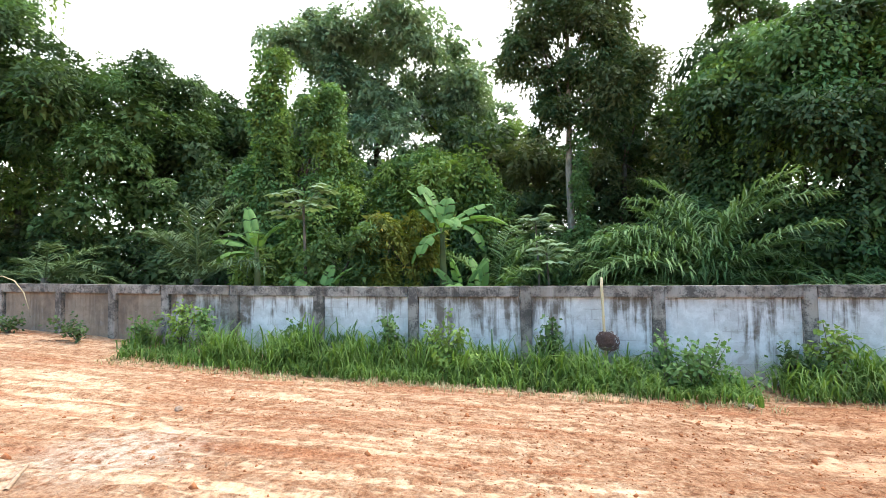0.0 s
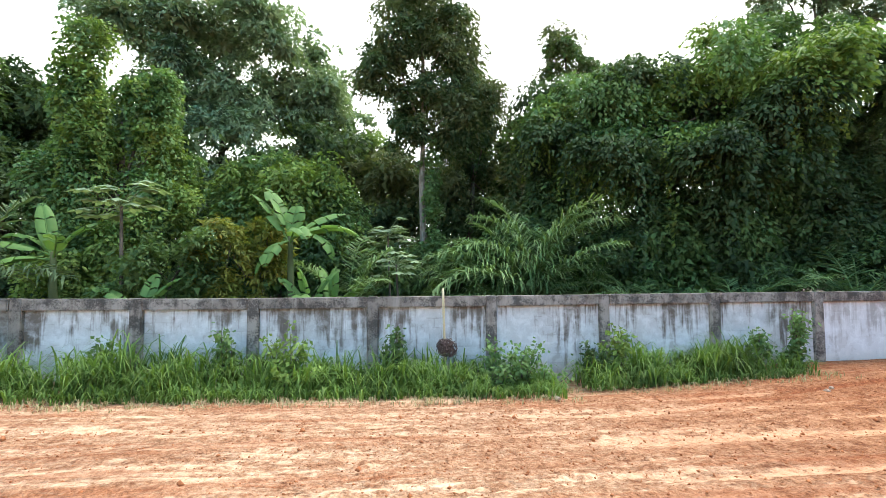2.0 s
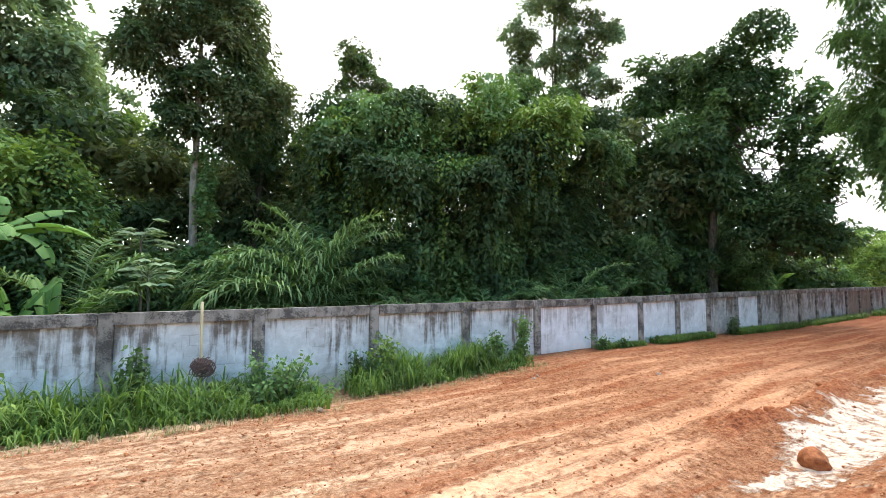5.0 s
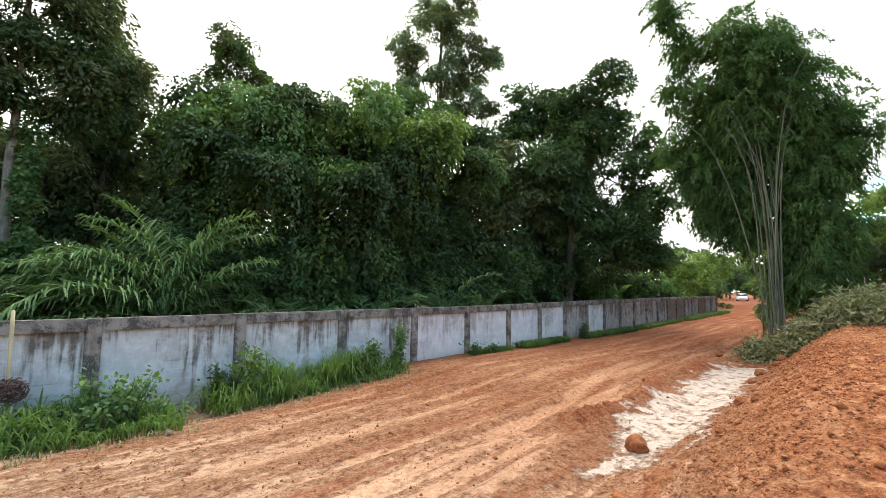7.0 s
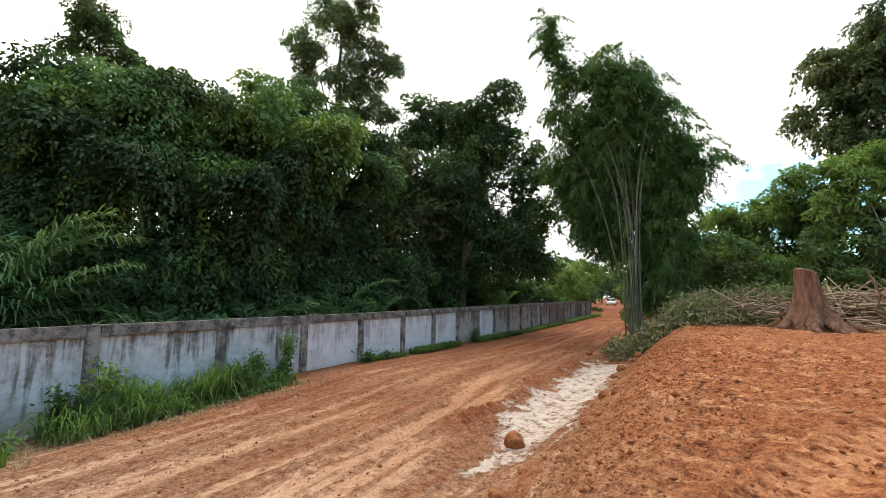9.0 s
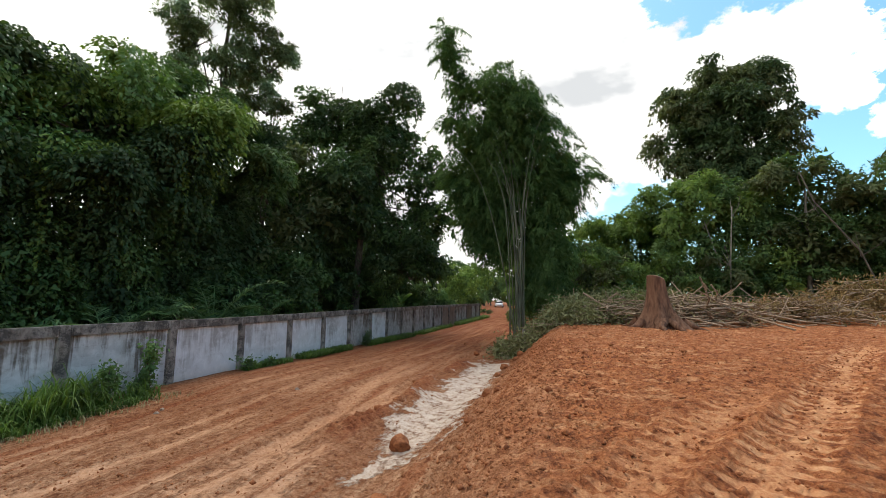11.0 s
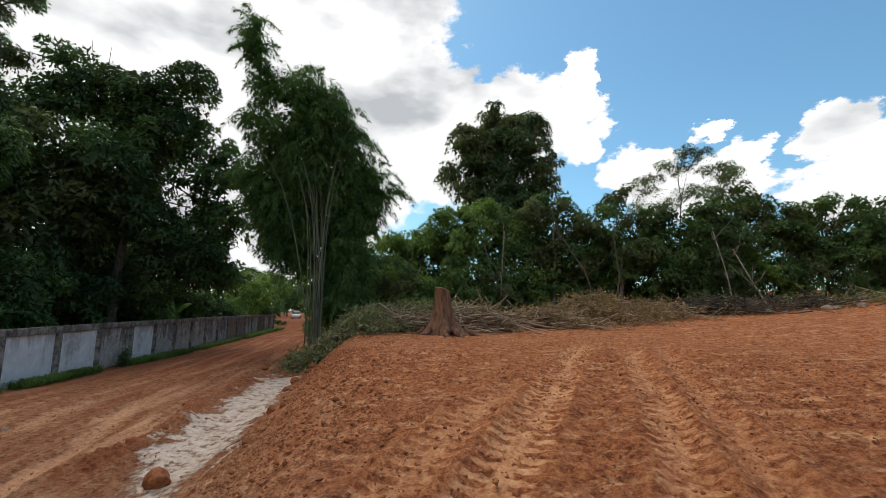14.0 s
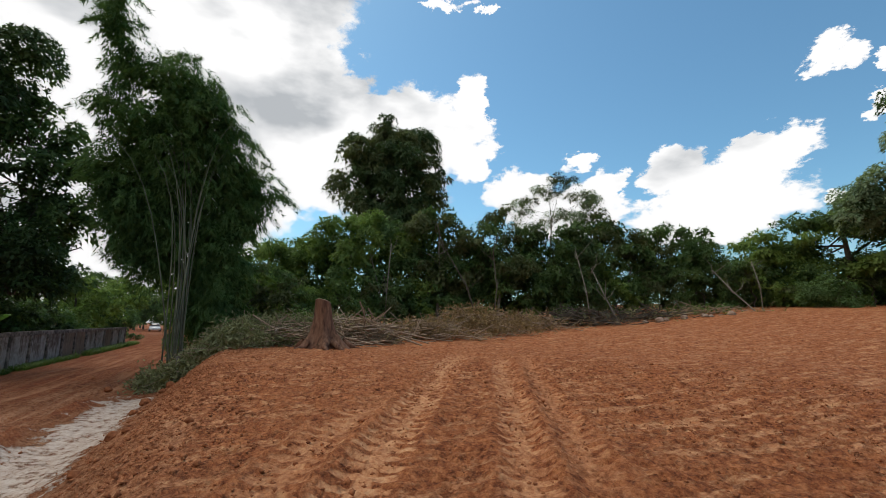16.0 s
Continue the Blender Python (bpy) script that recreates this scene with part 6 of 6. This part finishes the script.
def brush_pile(az, d, label, seed, w, depth, h, twigs, mats, leafy=0, leaf_mat=None, long=1.6, r=0.014, lift=0.0):
    rng = np.random.default_rng(seed)
    x, y = spot(az, d)
    z = ground_z(x, y)
    a = radians(az)
    right, away = Vector((math.cos(a), -math.sin(a), 0)), Vector((math.sin(a), math.cos(a), 0))
    t = thing("brush_pile", (x, y, z), label, "brush pile", "cleared brush")
    g1 = Geo()

    def place():
        s, q = rng.normal(0, w * 0.45), rng.normal(0, depth * 0.4)
        crest = h * math.exp(-(s / w) ** 2 - (q / depth) ** 2)
        p = right * s + away * q
        p.z = ground_z(x + p.x, y + p.y) - z + lift + rng.uniform(0.03, 1.0) * crest
        return p

    for _ in range(twigs):
        c = place()
        L = long * rng.uniform(0.35, 1.1)
        d2 = Vector((rng.normal(), rng.normal(), rng.normal(0, 0.28))).normalized()
        s, e = c - d2 * L / 2, c + d2 * L / 2
        for p in (s, e):
            p.z = max(p.z, ground_z(x + p.x, y + p.y) - z + 0.02)
        k = r * rng.uniform(0.5, 1.8)
        g1.tube([s, s.lerp(e, 0.5) + Vector(rng.normal(0, 0.06, 3)), e], [k, k * 0.85, k * 0.4], 4)
    tagged(part("brushwood", g1, mats, t), kind="stuff")
    if leafy:
        g2 = Geo()
        pts = np.array([place() for _ in range(leafy // 10)])
        p = np.repeat(pts, 10, 0) + rng.normal(0, 0.16, (len(pts) * 10, 3))
        leaves(g2, p, np.tile(np.array([0.0, 0.0, 0.5]), (len(p), 1)), 0.19, 0.055, rng, 0.2, 0.9)
        tagged(part("leaf_litter", g2, leaf_mat, t), kind="stuff")
    return t


build_stump()
brush_pile(97.0, 15.9, "pale broken sticks heaped round the stump", 401, 2.0, 0.9, 0.8, 150, TWIG, long=1.7, r=0.02)
brush_pile(104.5, 17.2, "heap of pale dry sticks and branches", 402, 2.0, 1.0, 1.0, 230, TWIG, 700, GRASS_DRY, long=2.2, r=0.02)
brush_pile(112, 19.0, "low brown heap of dry brushwood", 403, 2.6, 1.0, 0.8, 260, TWIG, 2600, BROWN_LITTER, long=1.8)
brush_pile(118.5, 21.5, "heap of cut brush with browning leaves", 404, 2.6, 1.4, 1.5, 150, TWIG, 5200, BROWN_LITTER, long=1.8)
brush_pile(124.5, 24, "heap of cut brush with dry leaves", 405, 2.6, 1.0, 1.0, 180, TWIG, 2600, BROWN_LITTER, long=1.8)
brush_pile(131, 26.5, "dark heap of torn roots and brushwood", 406, 3.2, 1.0, 1.0, 240, BARK, 500, WEED_GREY, long=2.2, r=0.02)
brush_pile(138, 29, "low line of brushwood and roots", 407, 3.2, 1.0, 0.7, 180, BARK, 800, WEED_GREY, long=2.0)
brush_pile(144.5, 30.5, "low line of brushwood and roots", 408, 3.0, 1.0, 0.5, 120, TWIG, 800, GRASS, long=1.6)
for i, (az, d, w, h) in enumerate(((85.0, 15.2, 0.8, 0.35), (87.5, 15.0, 1.1, 0.4), (90.5, 15.3, 1.3, 0.5), (93.5, 16.0, 1.3, 0.6), (88.5, 17.0, 1.5, 0.8), (92.5, 18.0, 1.7, 0.9), (96.5, 18.4, 1.7, 1.0), (83.6, 15.6, 0.6, 0.3), (100.5, 19.5, 2.0, 1.0))):
    brush_pile(az, d, "grey-green heap of wilted cut weeds", 420 + i, w, 0.8, h, 60, TWIG, 3200, WEED_GREY, long=1.2, r=0.008)


def bare_trunk(az, d, pts, r, label, bark=BARK_PALE):
    x, y = spot(az, d)
    z = ground_z(x, y)
    a = radians(az)
    right = Vector((math.cos(a), -math.sin(a), 0))
    t = thing("bare_trunk", (x, y, z - 0.05), label, "dead tree", "bare trunks by the field")
    g1 = Geo()
    n = len(pts)
    g1.tube([right * s + Vector((0, 0, h)) for s, h in pts], [r * 0.75 * (1 - 0.6 * i / n) for i in range(n)], 7)
    rng = np.random.default_rng(int(az * 10))
    for k in range(5):
        s, h = pts[1 + k % (n - 1)]
        p = right * s + Vector((0, 0, h * 0.9))
        e = p + Vector((rng.normal(0, 0.5), rng.normal(0, 0.4), rng.uniform(0.4, 1.2)))
        g1.tube([p, p.lerp(e, 0.5) + Vector(rng.normal(0, 0.08, 3)), e], [r * 0.35, r * 0.25, r * 0.1], 5)
    part("trunk", g1, bark, t, smooth=True)


bare_trunk(136.2, 27.5, [(0, 0), (-0.7, 1.6), (-1.4, 3.3)], 0.06, "pale bare trunk leaning out of the bushes")
bare_trunk(149.6, 32, [(0, 0), (-1.0, 1.2), (-2.0, 2.6)], 0.06, "pale bare trunk leaning out of the bushes")
bare_trunk(150.2, 33, [(0, 0), (0, 1.4), (-0.3, 3.0)], 0.04, "thin pale upright dead trunk")
bare_trunk(119.5, 26, [(0, 0), (-0.8, 2.6), (-2.2, 5.0), (-2.6, 6.4)], 0.06, "thin crooked reddish bare stem", BARK)
bare_trunk(121, 26.5, [(0, 0), (0.3, 2.4), (0.1, 4.6), (0.5, 5.8)], 0.06, "thin crooked reddish bare stem", BARK)
bare_trunk(107.2, 26.5, [(0, 0), (0.1, 2.4), (0.3, 5.2)], 0.06, "pale forked trunk in front of the bushes")
bare_trunk(106.2, 26.8, [(0, 0), (0.2, 2.0), (-0.5, 4.6)], 0.05, "pale forked trunk in front of the bushes")
bare_trunk(133, 28, [(0, 0), (-0.2, 2.0), (-0.7, 4.4)], 0.05, "thin grey bare stem leaning in the bushes")


# ---------------------------------------------------------------- clods and stones on the clay
def lump(size, rng, mat, name):
    bm = bmesh.new()
    bmesh.ops.create_icosphere(bm, subdivisions=3, radius=1.0)
    off = Vector(rng.normal(0, 5, 3))
    for v in bm.verts:
        n1 = noise.noise(v.co * 1.3 + off) * 0.35 + noise.noise(v.co * 3.6 + off) * 0.14 + noise.noise(v.co * 8.0 + off) * 0.05
        v.co = Vector((v.co.x, v.co.y * 0.9, v.co.z * 0.78)) * size * (1 + n1)
    for f in bm.faces:
        f.smooth = True
    return bm_mesh(name, bm, mat)


crng = np.random.default_rng(15)
boulder = new("boulder", lump(0.14, crng, CLAY, "boulder"))
boulder.matrix_basis = pose(6.3, 1.38, ground_z(6.3, 1.38) + 0.07)
tagged(boulder, "round clay-covered boulder beside the washed drain", "boulder")
for i, (x, y, s) in enumerate(((13.0, 1.0, 0.16), (11.6, 0.95, 0.11), (10.6, 2.35, 0.12), (10.2, 2.55, 0.10), (9.0, 0.75, 0.12), (8.3, 2.2, 0.14), (7.8, 2.35, 0.10), (15.6, 2.3, 0.14), (14.8, 0.75, 0.17), (14.0, 0.8, 0.12), (19.5, 3.6, 0.10), (4.6, 0.9, 0.12), (4.3, 0.75, 0.09), (6.9, 0.62, 0.08), (16.4, 0.9, 0.15), (8.6, 0.5, 0.08), (9.6, -2.66, 0.06), (7.0, -4.6, 0.05), (12.2, -1.2, 0.07))):
    c = new("clay_clod", lump(s * 0.75, crng, CLAY, "clay_clod"))
    c.matrix_basis = pose(x, y, ground_z(x, y) + s * 0.2, 0, 0, i * 50)
    tagged(c, "lump of orange clay lying on the ground", "clod", "clay clods")
for i, (x, y, s) in enumerate(((7.4, 6.6, 0.05), (7.7, 6.8, 0.04), (3.0, 7.3, 0.05), (9.4, 5.0, 0.05), (-5.9, 5.7, 0.04), (-4.6, 4.9, 0.05))):
    c = new("stone", lump(s, crng, STONE if i != 4 else CLAY, "stone"))
    c.matrix_basis = pose(x, y, ground_z(x, y) + s * 0.35, 0, 0, i * 70)
    tagged(c, "small pale stone lying on the clay", "stone", "loose stones")


def crumbs():
    """Loose crumbs of clay too many to count."""
    rng = np.random.default_rng(21)
    x = np.concatenate([rng.uniform(2, 17, 5600), rng.uniform(1.5, 15, 8200), rng.uniform(-7, 14, 8200)])
    y = np.concatenate([np.minimum(rng.normal(0.0, 0.6, 5600), 0.85 + 0.2 * rng.normal(0, 1, 5600)), rng.uniform(-9, 0, 8200), rng.uniform(1.8, 7.4, 8200)])
    s = np.concatenate([rng.gamma(1.3, 0.005, 5600) + 0.005, rng.gamma(1.4, 0.005, 8200) + 0.006, rng.gamma(1.2, 0.0042, 8200) + 0.004])
    keep = np.hypot(x - 0.6, y + 0.5) > 1.5
    x, y, s = x[keep], y[keep], s[keep]
    n = len(x)
    shape = np.array([(1, 0, 0), (0, 1, 0), (-1, 0, 0), (0, -1, 0), (0, 0, 0.9), (0, 0, -0.6)], float)
    v = shape[None] * s[:, None, None] * rng.uniform(0.6, 1.4, (n, 6, 1)) + rng.normal(0, 0.15, (n, 6, 3)) * s[:, None, None]
    v += np.stack([x, y, height(x, y) + s * 0.3], 1)[:, None, :]
    f = np.array([(0, 1, 4), (1, 2, 4), (2, 3, 4), (3, 0, 4), (1, 0, 5), (2, 1, 5), (3, 2, 5), (0, 3, 5)])
    g1 = Geo()
    g1.add(v.reshape(-1, 3), (np.arange(n)[:, None, None] * 6 + f[None]).reshape(-1, 3))
    tagged(new("clay_crumbs", g1.build("clay_crumbs", CRUMB)), "loose crumbs of orange clay scattered over the ground", "soil", kind="stuff")


crumbs()


# ---------------------------------------------------------------- the parked car down the road
def build_car(x, y, turn):
    t = thing("car", (x, y, ground_z(x, y)), "white saloon car parked on the far road", "car", turn=turn)

    def loft(sections, mat, name, label=""):
        """sections along the length: x, half width, bottom, top, top half width"""
        g1 = Geo()
        vs = []
        for sx, hw, zb, zt, tw in sections:
            vs += [(sx, -hw * 0.92, zb), (sx, -hw, zb + (zt - zb) * 0.45), (sx, -tw, zt - 0.03), (sx, -tw * 0.8, zt), (sx, tw * 0.8, zt), (sx, tw, zt - 0.03), (sx, hw, zb + (zt - zb) * 0.45), (sx, hw * 0.92, zb)]
        n = len(sections)
        fs = [(i * 8 + k, i * 8 + (k + 1) % 8, (i + 1) * 8 + (k + 1) % 8, (i + 1) * 8 + k) for i in range(n - 1) for k in range(8)]
        g1.add(vs, fs)
        for e in (0, n - 1):
            g1.f.append(np.array([[e * 8 + k for k in (0, 1, 2, 3)], [e * 8 + k for k in (0, 3, 4, 7)], [e * 8 + k for k in (7, 4, 5, 6)]]))
            g1.mi.append(np.zeros(3, int))
        return part(name, g1, mat, t, label, True)

    loft([(-2.2, 0.78, 0.32, 0.72, 0.66), (-2.1, 0.84, 0.24, 0.92, 0.74), (-1.2, 0.87, 0.2, 0.98, 0.78), (0.6, 0.87, 0.2, 0.95, 0.78), (1.5, 0.86, 0.2, 0.88, 0.74), (2.05, 0.80, 0.24, 0.74, 0.66), (2.2, 0.66, 0.34, 0.62, 0.55)], CAR_PAINT, "body", "glossy white body")
    loft([(-1.75, 0.72, 0.9, 0.97, 0.66), (-1.1, 0.72, 0.9, 1.36, 0.58), (-0.2, 0.73, 0.9, 1.45, 0.58), (0.35, 0.73, 0.9, 1.40, 0.58), (1.15, 0.74, 0.88, 0.95, 0.68)], CAR_GLASS, "cabin_glass", "dark window glass")
    loft([(-1.05, 0.60, 1.36, 1.42, 0.55), (-0.2, 0.61, 1.42, 1.48, 0.56), (0.32, 0.60, 1.38, 1.43, 0.55)], CAR_PAINT, "roof")
    for sx in (-1.35, 1.35):
        for sy in (-0.78, 0.78):
            g2 = Geo()
            g2.tube([(sx, sy - 0.1, 0.31), (sx, sy - 0.08, 0.31), (sx, sy + 0.08, 0.31), (sx, sy + 0.1, 0.31)], [0.26, 0.31, 0.31, 0.26], 20)
            w = part("wheel", g2, RUBBER, t, "black tyre", True)
            g3 = Geo()
            g3.tube([(sx, sy - 0.115, 0.31), (sx, sy + 0.115, 0.31)], [0.18, 0.18], 14)
            part("rim", g3, LAMP_GLASS, w, "silver wheel rim")
    for sy in (-0.6, 0.6):
        part("headlight", bm_mesh("headlight", boxes([((2.13, sy, 0.62), (0.12, 0.26, 0.12))], 0.03), LAMP_GLASS), None, t, "clear headlight")
        part("mirror", bm_mesh("mirror", boxes([((0.75, sy * 1.55, 0.98), (0.1, 0.16, 0.1))], 0.03), CAR_PAINT), None, t)
    part("grille", bm_mesh("grille", boxes([((2.19, 0, 0.46), (0.05, 0.7, 0.12))], 0.02), RUBBER), None, t, "dark grille")
    part("number_plate", bm_mesh("number_plate", boxes([((2.225, 0, 0.40), (0.02, 0.34, 0.11))], 0.004), CAR_PAINT), None, t)


build_car(96.5, 14.1, 191)


# ---------------------------------------------------------------- small things
def small_things():
    g1 = Geo()
    g1.tube([(-14.9, 9.12, 1.9), (-14.4, 9.0, 2.16), (-13.95, 8.95, 2.19), (-13.5, 8.93, 2.07), (-13.15, 8.92, 1.75), (-12.98, 8.92, 1.34)], [0.016, 0.016, 0.015, 0.014, 0.012, 0.006], 6)
    vine = new("creeper", g1.build("creeper", BAMBOO_POLE, True))
    tagged(vine, "pale bare vine stem arching over the wall", "vine")
    g2 = Geo()
    z = ground_z(-4.1, 2.8)
    g2.tube([(-3.97, 2.6, z + 0.03), (-4.12, 2.78, z + 0.05), (-4.3, 2.97, z + 0.03)], [0.017, 0.016, 0.012], 6)
    tagged(new("stick", g2.build("stick", STUMP_CUT, True)), "short pale stick lying on the clay", "stick")
    x, y = spot(84.95, 15.0)
    post = thing("concrete_stake", (x, y, ground_z(x, y) - 0.05), "short grey concrete stake in the brush", "stake")
    part("stake", bm_mesh("stake", boxes([((0, 0, 0.36), (0.10, 0.10, 0.84))], 0.012), CONCRETE), None, post)
    x, y = spot(128.3, 24.5)
    post = thing("wooden_stake", (x, y, ground_z(x, y) - 0.05), "short reddish wooden stake at the field's edge", "stake")
    g3 = Geo()
    g3.tube([(0, 0, 0), (0.01, 0, 0.4), (0.02, 0.01, 0.85)], [0.06, 0.055, 0.05], 8)
    part("stake", g3, STUMP_CUT, post)
    rng = np.random.default_rng(33)
    for i, (az, d, s) in enumerate(((139, 27.5, 0.16), (140.5, 28, 0.22), (141.2, 28.2, 0.15), (143, 28.6, 0.2), (145, 29, 0.18), (145.6, 29, 0.12), (147.5, 29.6, 0.2), (133.5, 26.6, 0.16), (136, 27, 0.18))):
        x, y = spot(az, d)
        c = new("rubble_stone", lump(s, rng, STONE, "rubble_stone"))
        c.matrix_basis = pose(x, y, ground_z(x, y) + s * 0.3, 0, 0, i * 40)
        tagged(c, "pale rubble stone along the field's far edge", "stone", "rubble along the field")


small_things()
